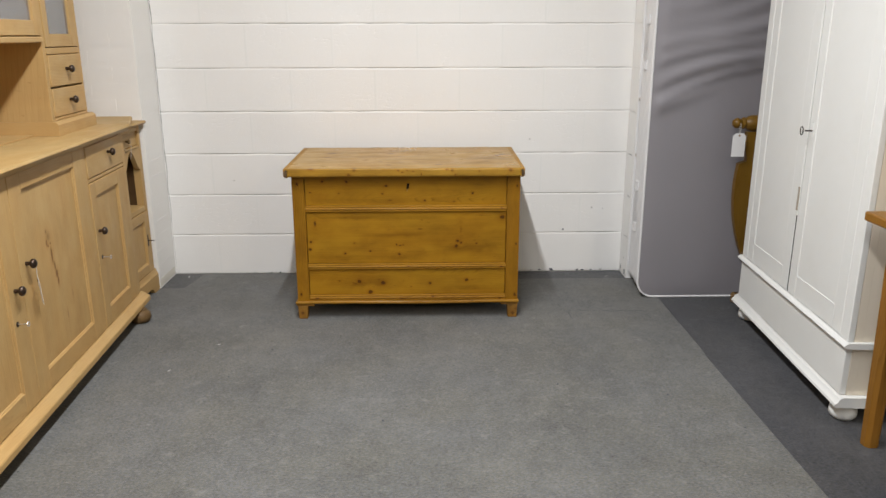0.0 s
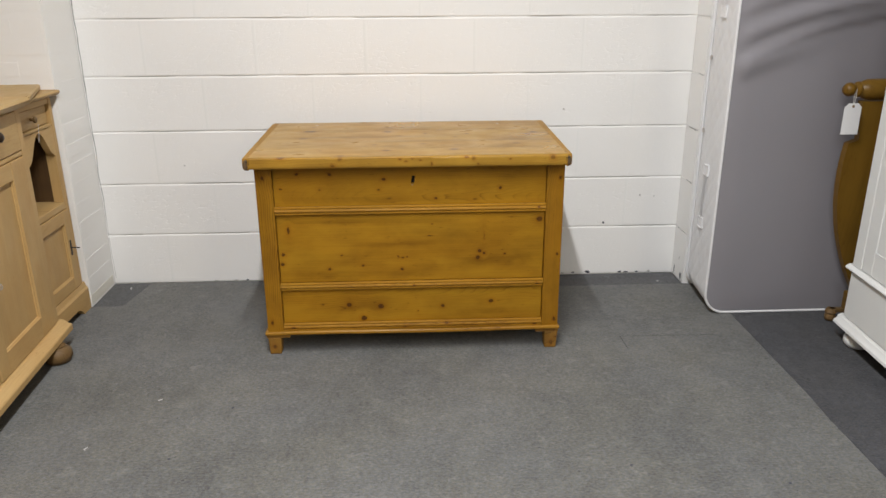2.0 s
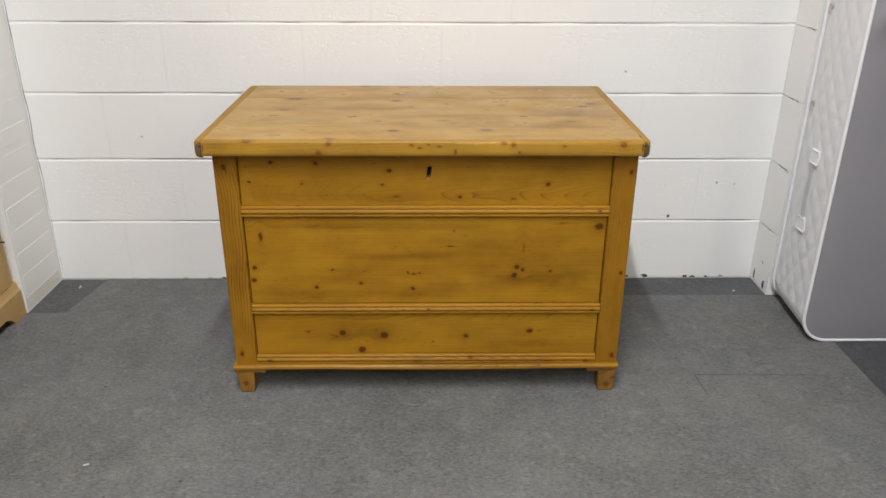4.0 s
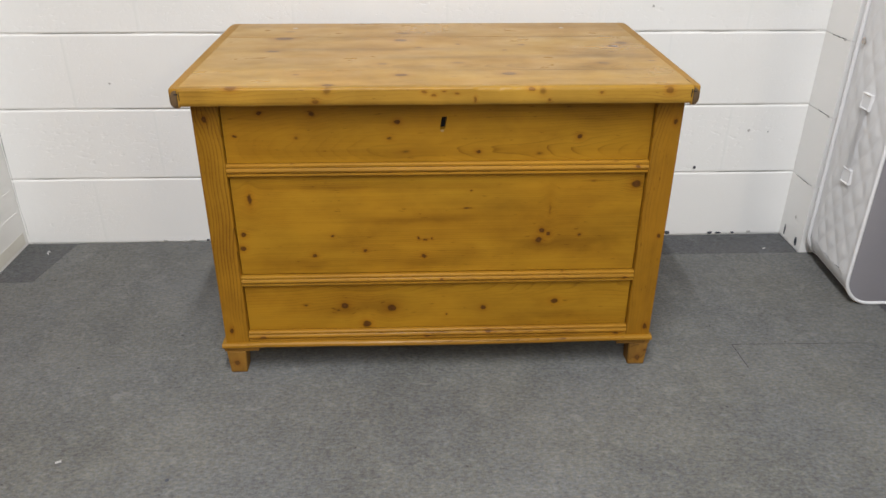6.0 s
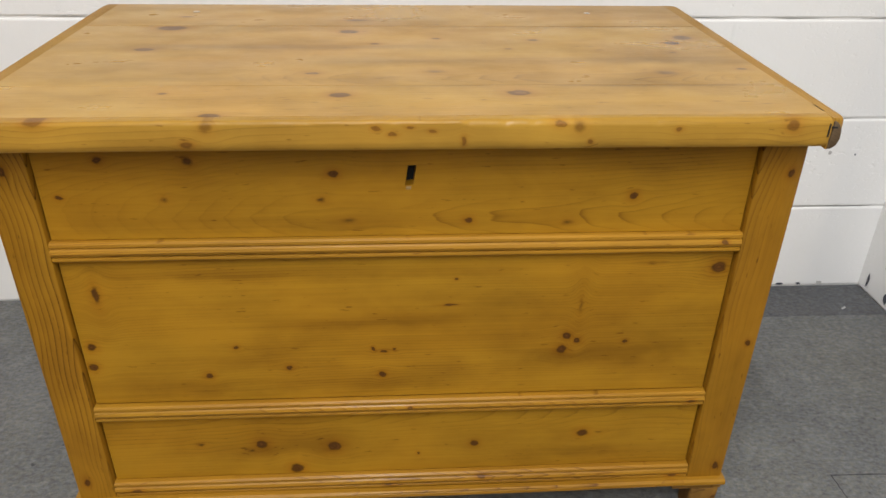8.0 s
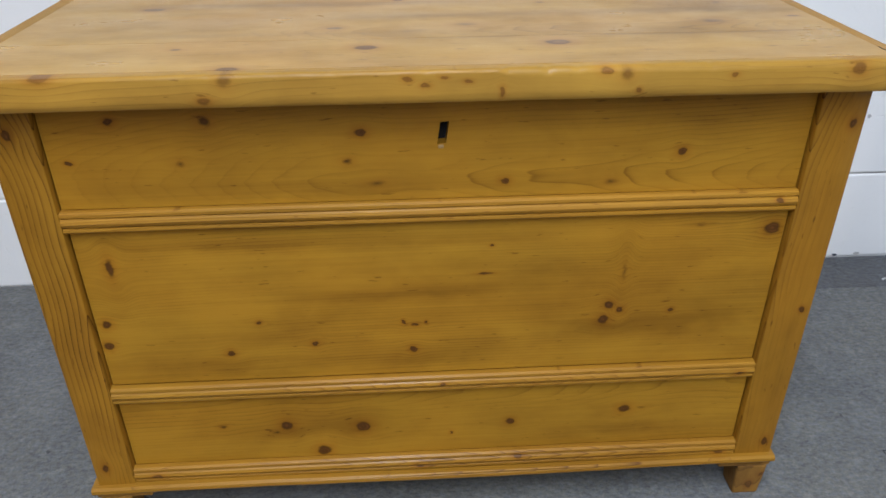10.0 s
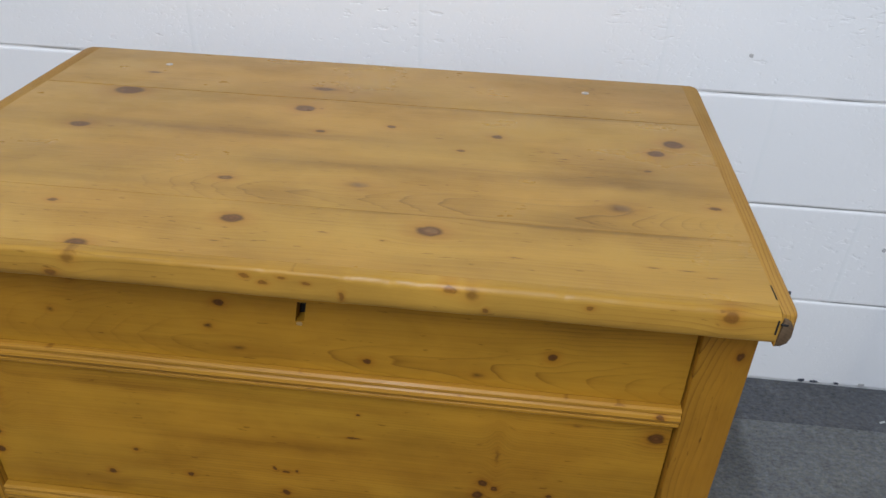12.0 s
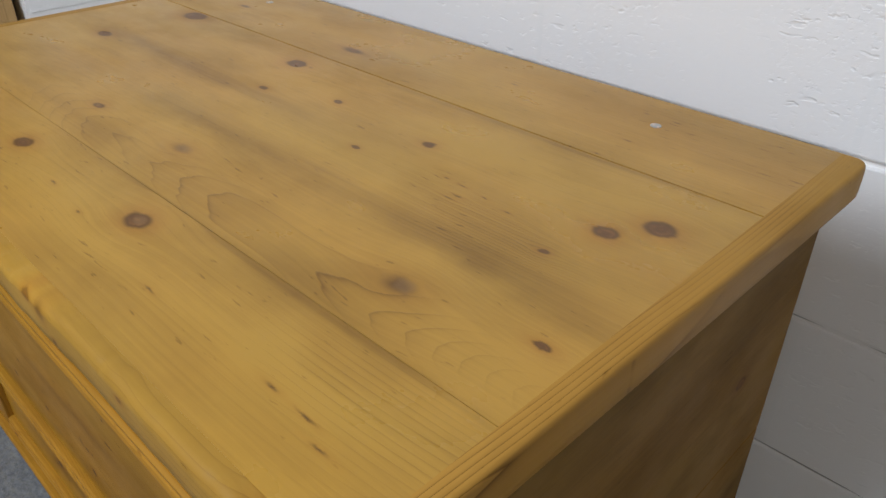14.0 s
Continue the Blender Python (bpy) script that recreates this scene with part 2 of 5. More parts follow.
def paint(name, colour, pits=1.0, grime=0.06, rough=0.55):
    """Emulsion over rough masonry: small pits and roller texture, faint dirt."""
    m, nt, b = material(name, rough)
    p = place(nt)
    stain = noise_of(nt, p, 1.7, 4.0, 0.6)
    spot = noise_of(nt, p, 31.0, 3.0, 0.6)
    dirt = fm(nt, "MULTIPLY", fm(nt, "ADD", span(nt, stain, 0.45, 0.75), fm(nt, "MULTIPLY", span(nt, spot, 0.60, 0.80), 0.5)), grime)
    put(nt, b.inputs["Base Color"], blend(nt, dirt, (*colour, 1), (colour[0] * 0.55, colour[1] * 0.53, colour[2] * 0.50, 1)))
    low = noise_of(nt, p, 14.0, 3.0, 0.55)
    rough_here = span(nt, noise_of(nt, p, 2.6, 2.0), 0.40, 0.66, 0.15, 1.0)
    squat = vm(nt, "MULTIPLY", p, (1.0, 1.0, 1.5))
    grit = noise_of(nt, squat, 130.0, 4.0, 0.6)
    pit = span(nt, noise_of(nt, squat, 105.0, 3.0, 0.6), 0.24, 0.44, 0.0, 1.0)
    dash = vm(nt, "MULTIPLY", p, (1.0, 1.0, 2.4))
    gone = noise_of(nt, vm(nt, "ADD", dash, (4.0, 2.0, 9.0)), 40.0, 3.0, 0.55)
    hole = span(nt, fm(nt, "ADD", gone, fm(nt, "MULTIPLY", fm(nt, "SUBTRACT", noise_of(nt, p, 4.0, 2.0), 0.5), -0.35)), 0.26, 0.38, 0.0, 1.0)
    height = fm(nt, "ADD", fm(nt, "MULTIPLY", fm(nt, "ADD", fm(nt, "MULTIPLY", grit, 0.26), fm(nt, "MULTIPLY", pit, 0.42)), rough_here), fm(nt, "ADD", fm(nt, "MULTIPLY", hole, 0.40), fm(nt, "MULTIPLY", low, 0.5)))
    put(nt, b.inputs["Normal"], bumped(nt, height, 0.46 * pits, 0.004))
    return m


def gloss_paint(name, colour, rough=0.42):
    """Brushed furniture paint: fine brush marks, slight wear."""
    m, nt, b = material(name, rough)
    p = place(nt)
    brush = noise_of(nt, vm(nt, "MULTIPLY", p, (55.0, 55.0, 2.5)), 3.0, 3.0)
    dull = noise_of(nt, p, 4.0, 4.0, 0.6)
    put(nt, b.inputs["Base Color"], blend(nt, fm(nt, "MULTIPLY", span(nt, dull, 0.4, 0.8), 0.10), (*colour, 1), (colour[0] * 0.7, colour[1] * 0.68, colour[2] * 0.62, 1)))
    put(nt, b.inputs["Roughness"], span(nt, dull, 0.3, 0.7, rough - 0.06, rough + 0.1))
    put(nt, b.inputs["Normal"], bumped(nt, brush, 0.12, 0.001))
    return m


def carpet(name, pale, deep, speck=150.0):
    """Needle-punched carpet: felted fibres, flecks, worn and trodden patches."""
    m, nt, b = material(name, 0.95)
    p = place(nt)
    fleck = noise_of(nt, vm(nt, "MULTIPLY", p, (0.85, 1.3, 1.0)), speck, 3.0, 0.65)
    hair = noise_of(nt, vm(nt, "MULTIPLY", p, (1.3, 1.0, 1.0)), speck * 2.2, 2.0, 0.6)
    tread = noise_of(nt, p, 2.3, 4.0, 0.6)
    clump = noise_of(nt, p, 42.0, 4.0, 0.7)
    scuff = span(nt, noise_of(nt, vm(nt, "MULTIPLY", vm(nt, "ADD", p, (3.0, 1.0, 0.0)), (0.9, 1.1, 1.0)), 22.0, 4.0, 0.65, 0.6), 0.54, 0.72)
    tone = fm(nt, "ADD", fm(nt, "MULTIPLY", span(nt, fleck, 0.28, 0.72, smooth=False), 0.30), fm(nt, "MULTIPLY", span(nt, hair, 0.28, 0.72, smooth=False), 0.14))
    tone = fm(nt, "ADD", tone, fm(nt, "ADD", fm(nt, "MULTIPLY_ADD", fm(nt, "SUBTRACT", tread, 0.5), 0.32, 0.12), fm(nt, "MULTIPLY", fm(nt, "SUBTRACT", clump, 0.5), 0.30)))
    worn = noise_of(nt, vm(nt, "MULTIPLY", p, (1.25, 0.8, 1.0)), 11.0, 3.0, 0.6)
    tone = fm(nt, "ADD", tone, fm(nt, "MULTIPLY_ADD", scuff, 0.13, fm(nt, "MULTIPLY", fm(nt, "SUBTRACT", worn, 0.5), 0.22)))
    n = nt.nodes.new("ShaderNodeClamp")
    put(nt, n.inputs[0], tone)
    colour = blend(nt, n.outputs[0], (*deep, 1), (*pale, 1))
    hue = noise_of(nt, vm(nt, "ADD", p, (7.0, 3.0, 0.0)), speck, 2.0)
    drift = noise_of(nt, vm(nt, "ADD", p, (1.0, 8.0, 0.0)), 3.0, 3.0)
    warm = span(nt, fm(nt, "ADD", fm(nt, "MULTIPLY", hue, 0.7), fm(nt, "MULTIPLY", drift, 0.3)), 0.42, 0.58, smooth=False)
    colour = blend(nt, 1.0, colour, blend(nt, warm, (0.98, 1.0, 1.05, 1), (1.03, 1.005, 0.93, 1)), "MULTIPLY")
    dark_speck = span(nt, noise_of(nt, vm(nt, "ADD", p, (2.0, 5.0, 0.0)), speck * 0.55, 1.0), 0.74, 0.80)
    colour = blend(nt, fm(nt, "MULTIPLY", dark_speck, 0.6), colour, (0.02, 0.02, 0.02, 1))
    put(nt, b.inputs["Base Color"], colour)
    put(nt, b.inputs["Normal"], bumped(nt, fm(nt, "ADD", fleck, fm(nt, "ADD", hair, clump)), 0.45, 0.003))
    b.inputs["Specular IOR Level"].default_value = 0.15
    b.inputs["Sheen Weight"].default_value = 0.15
    return m


def cloth(name, colour, rough=0.85, weave=900.0, strength=0.3):
    m, nt, b = material(name, rough)
    p = place(nt)
    thread = noise_of(nt, p, weave, 2.0, 0.6)
    wide = noise_of(nt, p, 6.0, 3.0)
    put(nt, b.inputs["Base Color"], blend(nt, fm(nt, "ADD", fm(nt, "MULTIPLY", thread, 0.35), fm(nt, "MULTIPLY", wide, 0.25)), (*colour, 1), (colour[0] * 0.75, colour[1] * 0.75, colour[2] * 0.77, 1)))
    put(nt, b.inputs["Normal"], bumped(nt, thread, strength, 0.0006))
    b.inputs["Sheen Weight"].default_value = 0.2
    return m


def iron(name, colour=(0.05, 0.042, 0.036), rough=0.5):
    m, nt, b = material(name, rough, 0.85)
    rust = noise_of(nt, place(nt), 160.0, 3.0, 0.6)
    put(nt, b.inputs["Base Color"], blend(nt, span(nt, rust, 0.45, 0.75), (*colour, 1), (colour[0] * 2.2, colour[1] * 1.7, colour[2] * 1.4, 1)))
    put(nt, b.inputs["Normal"], bumped(nt, rust, 0.3, 0.0006))
    return m


# ---- mesh helpers ----
def add_box(bm, x0, x1, y0, y1, z0, z1):
    vs = [bm.verts.new((x, y, z)) for z in (z0, z1) for y in (y0, y1) for x in (x0, x1)]
    for f in ((0, 2, 3, 1), (4, 5, 7, 6), (0, 1, 5, 4), (2, 6, 7, 3), (0, 4, 6, 2), (1, 3, 7, 5)):
        bm.faces.new([vs[k] for k in f])
    return vs


def box(x0, x1, y0, y1, z0, z1, bevel=0.0, segments=2):
    bm = bmesh.new()
    add_box(bm, x0, x1, y0, y1, z0, z1)
    if bevel:
        bmesh.ops.bevel(bm, geom=list(bm.edges), offset=bevel, segments=segments, affect="EDGES", profile=0.5)
    return bm


def sweep(profile, axis, a0, a1, closed=True):
    """A moulding: the (p, q) outline run straight along an axis. axis x: p is y, q is z; y: p is x; z: p is x, q is y."""
    bm = bmesh.new()
    ends = []
    for a in (a0, a1):
        row = []
        for p, q in profile:
            row.append(bm.verts.new({"x": (a, p, q), "y": (p, a, q), "z": (p, q, a)}[axis]))
        ends.append(row)
    count = len(profile)
    for k in range(count):
        n = (k + 1) % count
        bm.faces.new((ends[0][k], ends[0][n], ends[1][n], ends[1][k]))
    bm.faces.new(list(reversed(ends[0])))
    bm.faces.new(ends[1])
    bmesh.ops.recalc_face_normals(bm, faces=list(bm.faces))
    return bm


def lathe(profile, centre=(0, 0, 0), axis="z", steps=20):
    """A turned piece: (radius, height) from one end to the other, about an axis through centre."""
    bm = bmesh.new()
    rings = []
    for r, h in profile:
        ring = []
        for k in range(steps):
            a = 2 * math.pi * k / steps
            c, s = max(r, 0.0004) * math.cos(a), max(r, 0.0004) * math.sin(a)
            off = {"z": (c, s, h), "x": (h, c, s), "y": (c, h, s)}[axis]
            ring.append(bm.verts.new([centre[i] + off[i] for i in range(3)]))
        rings.append(ring)
    for low, high in zip(rings, rings[1:]):
        for k in range(steps):
            n = (k + 1) % steps
            bm.faces.new((low[k], low[n], high[n], high[k]))
    bm.faces.new(list(reversed(rings[0])))
    bm.faces.new(rings[-1])
    bmesh.ops.recalc_face_normals(bm, faces=list(bm.faces))
    return bm


def tube(points, radius, steps=8, closed=False):
    """A round rod along a line of points."""
    bm = bmesh.new()
    pts = [Vector(p) for p in points]
    rings = []
    count = len(pts)
    for k, p in enumerate(pts):
        before = pts[k - 1] if k or closed else p
        after = pts[(k + 1) % count] if k < count - 1 or closed else p
        way = (after - before).normalized()
        ref = Vector((0, 0, 1)) if abs(way.z) < 0.9 else Vector((1, 0, 0))
        a = way.cross(ref).normalized()
        c = way.cross(a).normalized()
        rings.append([bm.verts.new(p + radius * (math.cos(t) * a + math.sin(t) * c)) for t in [2 * math.pi * i / steps for i in range(steps)]])
    pairs = list(zip(rings, rings[1:])) + ([(rings[-1], rings[0])] if closed else [])
    for low, high in pairs:
        for i in range(steps):
            n = (i + 1) % steps
            bm.faces.new((low[i], low[n], high[n], high[i]))
    if not closed:
        bm.faces.new(list(reversed(rings[0])))
        bm.faces.new(rings[-1])
    bmesh.ops.recalc_face_normals(bm, faces=list(bm.faces))
    return bm


def grid_sheet(rows, flip=False):
    """A sheet through rows of points."""
    bm = bmesh.new()
    vs = [[bm.verts.new(p) for p in row] for row in rows]
    for a, b in zip(vs, vs[1:]):
        for k in range(len(a) - 1):
            quad = (a[k], a[k + 1], b[k + 1], b[k])
            bm.faces.new(tuple(reversed(quad)) if flip else quad)
    return bm


def join(*bms):
    out = bmesh.new()
    for bm in bms:
        keep = bpy.data.meshes.new("tmp")
        bm.to_mesh(keep)
        out.from_mesh(keep)
        bm.free()
        bpy.data.meshes.remove(keep)
    return out


SHIFT = {}


def thing(name, at, label, category, group="", turn=0.0, local=False):
    """An Empty at a thing's base. Its parts are drawn in world places, or, if local, about the base."""
    ob = new(name)
    ob.empty_display_size = 0.05
    ob.matrix_world = pose(*at, 0, 0, turn)
    SHIFT[ob.name] = Vector((0, 0, 0)) if local else Vector(at)
    return tagged(ob, label, category, group)


def part(name, bm, mat, parent, label="", smooth=None):
    """Links a bmesh as one mesh object under a thing or under a part."""
    shift = SHIFT.get(parent.name, Vector((0, 0, 0)))
    bmesh.ops.translate(bm, verts=list(bm.verts), vec=-shift)
    mesh = bpy.data.meshes.new(name)
    bm.to_mesh(mesh)
    bm.free()
    mesh.materials.append(mat)
    if smooth is not None:
        mesh.shade_smooth()
        mesh.set_sharp_from_angle(angle=radians(smooth))
    ob = new(name, mesh)
    ob.parent = parent
    SHIFT[ob.name] = shift
    return tagged(ob, label) if label else ob


def single(name, bm, mat, label="", category="", group="", kind="", smooth=None):
    """A thing of one mesh, drawn in world places, its origin at its base."""
    low = min(v.co.z for v in bm.verts)
    mid = sum((v.co for v in bm.verts), Vector()) / len(bm.verts)
    base = Vector((mid.x, mid.y, low))
    bmesh.ops.translate(bm, verts=list(bm.verts), vec=-base)
    mesh = bpy.data.meshes.new(name)
    bm.to_mesh(mesh)
    bm.free()
    mesh.materials.append(mat)
    if smooth is not None:
        mesh.shade_smooth()
        mesh.set_sharp_from_angle(angle=radians(smooth))
    ob = new(name, mesh)
    ob.location = base
    SHIFT[ob.name] = base
    return tagged(ob, label, category, group, kind)


# ---- materials ----
WALL_PAINT = paint("masonry_paint", (0.865, 0.85, 0.82), 1.15)
WALL_PLAIN = paint("plaster_paint", (0.845, 0.83, 0.80), 0.6)
BRICK_PAINT = paint("brick_paint", (0.865, 0.845, 0.805), 0.7)
BRICK_DIRTY = paint("dirty_brick_paint", (0.77, 0.735, 0.64), 1.0, 0.30)
# ceiling and far walls are dark so that less light bounces into the shadows
CEILING_PAINT = paint("ceiling_paint", (0.31, 0.31, 0.30), 0.3)
WALL_LOW_BOUNCE = paint("low_bounce_wall_paint", (0.25, 0.235, 0.21), 0.5)
SOOT = material("bare_chip", 0.9, 0, (0.07, 0.075, 0.09))[0]
CRACK = material("crack_shadow", 0.95, 0, (0.09, 0.085, 0.08))[0]
JOINT_CRACK_SHADE = material("joint_shadow", 0.95, 0, (0.30, 0.285, 0.265))[0]
MORTAR_PAINT = paint("joint_paint", (0.85, 0.84, 0.81), 0.5)
CARPET_MAIN = carpet("grey_carpet", (0.330, 0.325, 0.302), (0.033, 0.034, 0.036), 105.0)
CARPET_DARK = carpet("charcoal_carpet", (0.150, 0.150, 0.160), (0.010, 0.010, 0.012), 110.0)
CARPET_EDGE = carpet("edge_carpet", (0.21, 0.21, 0.21), (0.018, 0.018, 0.020), 100.0)

GOLD, AMBER = (0.352, 0.176, 0.0110), (0.100, 0.037, 0.0013)
LID_KNOTS = [(-0.427, 4.250, 0.0145, 1.6, 0.95), (-0.122, 4.312, 0.0080, 2.6, 0.6), (-0.132, 4.226, 0.0104, 1.5), (0.424, 4.187, 0.0120, 1.2), (0.395, 4.151, 0.0096, 1.2),
             (0.330, 3.981, 0.0120, 1.5, 0.45), (0.105, 3.891, 0.0104, 1.4), (0.000, 3.989, 0.0088, 1.9, 0.35), (-0.127, 3.884, 0.0088, 1.5), (-0.435, 4.110, 0.0080, 1.8),
             (-0.087, 4.145, 0.0048, 1.7), (0.012, 4.179, 0.0048, 1.5), (0.169, 4.170, 0.0064, 1.4), (0.121, 4.114, 0.0032, 2.0), (-0.171, 3.982, 0.0064, 1.7),
             (-0.352, 3.892, 0.0040, 1.8), (0.377, 4.092, 0.0040, 1.5), (0.448, 4.000, 0.0040, 2.2), (-0.423, 4.337, 0.0048, 2.6), (-0.276, 3.806, 0.0088, 1.7)]
LID_MARKS = [(0.306, 4.321, 0.0017, 3.9), (0.117, 4.366, 0.0017, 4.5), (0.301, 4.273, 0.0017, 2.0), (0.391, 3.852, 0.0017, 7.8), (0.416, 3.842, 0.0017, 6.5),
             (0.355, 3.853, 0.0022, 3.9), (0.266, 4.111, 0.0022, 2.6), (0.233, 4.130, 0.0017, 2.6), (-0.015, 3.869, 0.0022, 3.2), (-0.129, 3.833, 0.0017, 5.2), (0.255, 4.128, 0.0015, 5.0), (0.285, 4.125, 0.0013, 4.0), (0.315, 4.120, 0.0014, 3.0), (0.262, 4.103, 0.0013, 6.0), (0.055, 3.862, 0.0018, 2.5), (0.205, 3.850, 0.0014, 6.0)]
LID_PLANKS = [(3.8030, 3.9246, 0.0), (3.9252, 4.2664, 0.0), (4.2685, 4.4450, 0.0)]
LID_FIGURE = [(0.20, 3.952, 0.26, 0.030, 1.6), (0.33, 4.085, 0.11, 0.050, 1.5), (0.42, 3.890, 0.10, 0.045, 1.3), (-0.16, 3.955, 0.14, 0.040, 0.9), (-0.30, 4.20, 0.18, 0.05, 0.7)]
LID_STREAKS = [(3.922, 0.005, 0.60, -0.05, 0.47), (4.045, 0.022, 0.55, -0.15, 0.50), (4.126, 0.014, 0.50, -0.45, 0.05), (4.262, 0.005, 0.50, 0.0, 0.47), (4.095, 0.04, 0.38, 0.24, 0.42), (3.945, 0.02, 0.40, 0.22, 0.36), (3.955, 0.012, 0.25, -0.5, 0.0), (4.150, 0.006, -0.5, 0.21, 0.25), (4.065, 0.02, 0.30, 0.36, 0.44), (4.20, 0.03, -0.25, -0.35, 0.3), (3.86, 0.02, -0.25, -0.1, 0.45)]
PINE_LID = [wood("lid_pine", (0.408, 0.226, 0.032), (0.138, 0.062, 0.007), "x", "y", [k for k in [(k[0], k[1], k[2] * 1.12, *(*k, 0.95)[3:5]) for k in LID_KNOTS[:10]] + [(*k, 0.80) for k in LID_KNOTS[10:]] + [(*k, 0.40) for k in LID_MARKS] if y0 - 0.015 < k[1] < y1 + 0.015],
                 1.0 + y0, rings, 0.19, 0.32, vary=False, sway=2.2, calm=0.45, figure=LID_FIGURE, mottle=0.48, ink=0.92, fine=0.42, streaks=LID_STREAKS, hearts=[(0.107, 3.892, 0.0062, 1.4), (0.334, 3.983, 0.0085, 1.3), (0.004, 3.990, 0.0070, 2.0), (-0.172, 3.982, 0.003, 1.5)], core=(0.098, 0.044, 0.013), coat=0.04, flow=0.05, taper=-0.07, pith=0.09, middle=mid, level=0.729)
            for (y0, y1, dz), mid, rings in zip(LID_PLANKS, (3.74, 3.955, 4.520), (190.0, 300.0, 190.0))]
PINE_LIP = wood("lid_edge_pine", (0.415, 0.232, 0.032), (0.165, 0.076, 0.008), "x", "z",
                [(-0.276, 0.722, 0.009, 1.0, 0.55), (0.163, 0.720, 0.009, 1.0, 0.55), (0.426, 0.720, 0.007, 1.2), (0.025, 0.703, 0.006, 0.5), (-0.080, 0.720, 0.003, 1.5),
                 (-0.040, 0.721, 0.002, 2.0), (-0.013, 0.716, 0.002, 2.0), (0.178, 0.701, 0.003, 1.0), (0.139, 0.724, 0.004, 1.8), (-0.470, 0.730, 0.006, 2.0),
                 (-0.060, 0.712, 0.003, 1.5), (-0.30, 0.700, 0.004, 2.0), (0.285, 0.716, 0.003, 1.5)], 2.0, 170.0, 0.26, 0.40, vary=False, mottle=0.60, fine=0.42, ink=0.60, sheen=0.22, middle=0.64, level=3.785, flow=0.10)
PINE_TOP = wood("upper_panel_pine", GOLD, AMBER, "x", "z",
                [(-0.137, 0.641, 0.0049, 1.5), (-0.154, 0.604, 0.0049, 1.5, 0.5), (0.039, 0.572, 0.0041, 1.4), (0.259, 0.605, 0.0057, 1.1), (-0.318, 0.660, 0.0065, 1.1, 0.6),
                 (-0.427, 0.662, 0.0049, 1.2), (-0.354, 0.607, 0.0049, 1.4, 0.35), (-0.484, 0.611, 0.0025, 1.6), (0.174, 0.566, 0.0049, 2.5, 0.35), (-0.120, 0.574, 0.0049, 3.0, 0.35)],
                3.0, 250.0, 0.34, vary=False, calm=0.45, figure=[(0.14, 0.578, 0.24, 0.024, 0.75), (-0.27, 0.578, 0.20, 0.026, 0.2), (0.32, 0.63, 0.12, 0.05, 0.6)], sway=2.6, flow=0.05, taper=-0.06, pith=0.07, mottle=0.45, fine=0.42, coat=0.05, sheen=0.16, core=(0.062, 0.025, 0.006), streaks=[(0.572, 0.010, 0.20, -0.48, 0.36)], middle=0.578, level=3.835)
PINE_MID = wood("middle_panel_pine", GOLD, AMBER, "x", "z",
                [(-0.469, 0.465, 0.0150, 0.36, 0.75), (-0.492, 0.377, 0.0066, 1.0), (-0.497, 0.342, 0.0066, 1.0), (-0.335, 0.321, 0.0049, 1.1), (-0.217, 0.332, 0.0041, 1.2),
                 (-0.082, 0.316, 0.0049, 1.0), (-0.094, 0.363, 0.0033, 0.8), (-0.079, 0.358, 0.0025, 2.2), (-0.062, 0.361, 0.0025, 1.0), (0.018, 0.437, 0.0016, 7.0),
                 (0.206, 0.432, 0.0180, 0.22, 0.30), (0.191, 0.378, 0.0057, 1.2), (0.185, 0.354, 0.0074, 1.1), (0.207, 0.369, 0.0049, 1.0), (0.279, 0.366, 0.0033, 1.2),
                 (-0.291, 0.371, 0.0033, 1.0), (0.025, 0.480, 0.0016, 2.0), (0.398, 0.492, 0.0098, 1.1), (0.300, 0.500, 0.0033, 3.0, 0.3)],
                4.0, 230.0, 0.30, vary=False, sway=1.0, mottle=0.50, fine=0.46, coat=0.05, sheen=0.16, core=(0.062, 0.025, 0.006), streaks=[(0.492, 0.010, 0.45, -0.46, 0.12), (0.408, 0.013, 0.45, -0.24, 0.02), (0.345, 0.022, 0.40, 0.10, 0.40), (0.300, 0.016, 0.30, -0.50, 0.0), (0.425, 0.05, 0.25, 0.17, 0.24)], middle=0.15, level=3.835)
PINE_LOW = wood("lower_panel_pine", GOLD, AMBER, "x", "z",
                [(-0.273, 0.183, 0.0082, 1.1), (-0.161, 0.175, 0.0098, 1.1), (-0.222, 0.130, 0.0098, 1.1), (0.061, 0.172, 0.0057, 1.2), (0.234, 0.187, 0.0074, 1.3),
                 (-0.365, 0.186, 0.0041, 1.6, 0.5), (-0.029, 0.155, 0.0025, 1.0), (0.26, 0.188, 0.0033, 3.0, 0.3), (-0.29, 0.171, 0.0033, 2.5, 0.4)],
                5.0, 190.0, 0.32, vary=False, calm=0.7, sway=2.2, flow=0.06, taper=0.05, pith=0.08, mottle=0.52, fine=0.46, coat=0.05, sheen=0.16, core=(0.062, 0.025, 0.006), streaks=[(0.178, 0.022, 0.40, -0.44, -0.10), (0.150, 0.014, 0.30, 0.15, 0.40)], middle=0.265, level=3.835)
PINE_POST = wood("post_pine", (0.305, 0.145, 0.0100), (0.080, 0.030, 0.0018), "z", "x",
                 [(0.653, -0.541, 0.005, 1.3), (0.640, 0.462, 0.005, 1.3), (0.365, 0.463, 0.004, 1.2), (0.124, -0.548, 0.005, 1.6), (0.115, 0.462, 0.005, 1.6)],
                 6.0, 140.0, 0.62, vary=False, coat=0.05, sheen=0.16, core=(0.062, 0.025, 0.006), mottle=0.55, fine=0.42, sway=3.2, middle=-0.04, level=3.7)
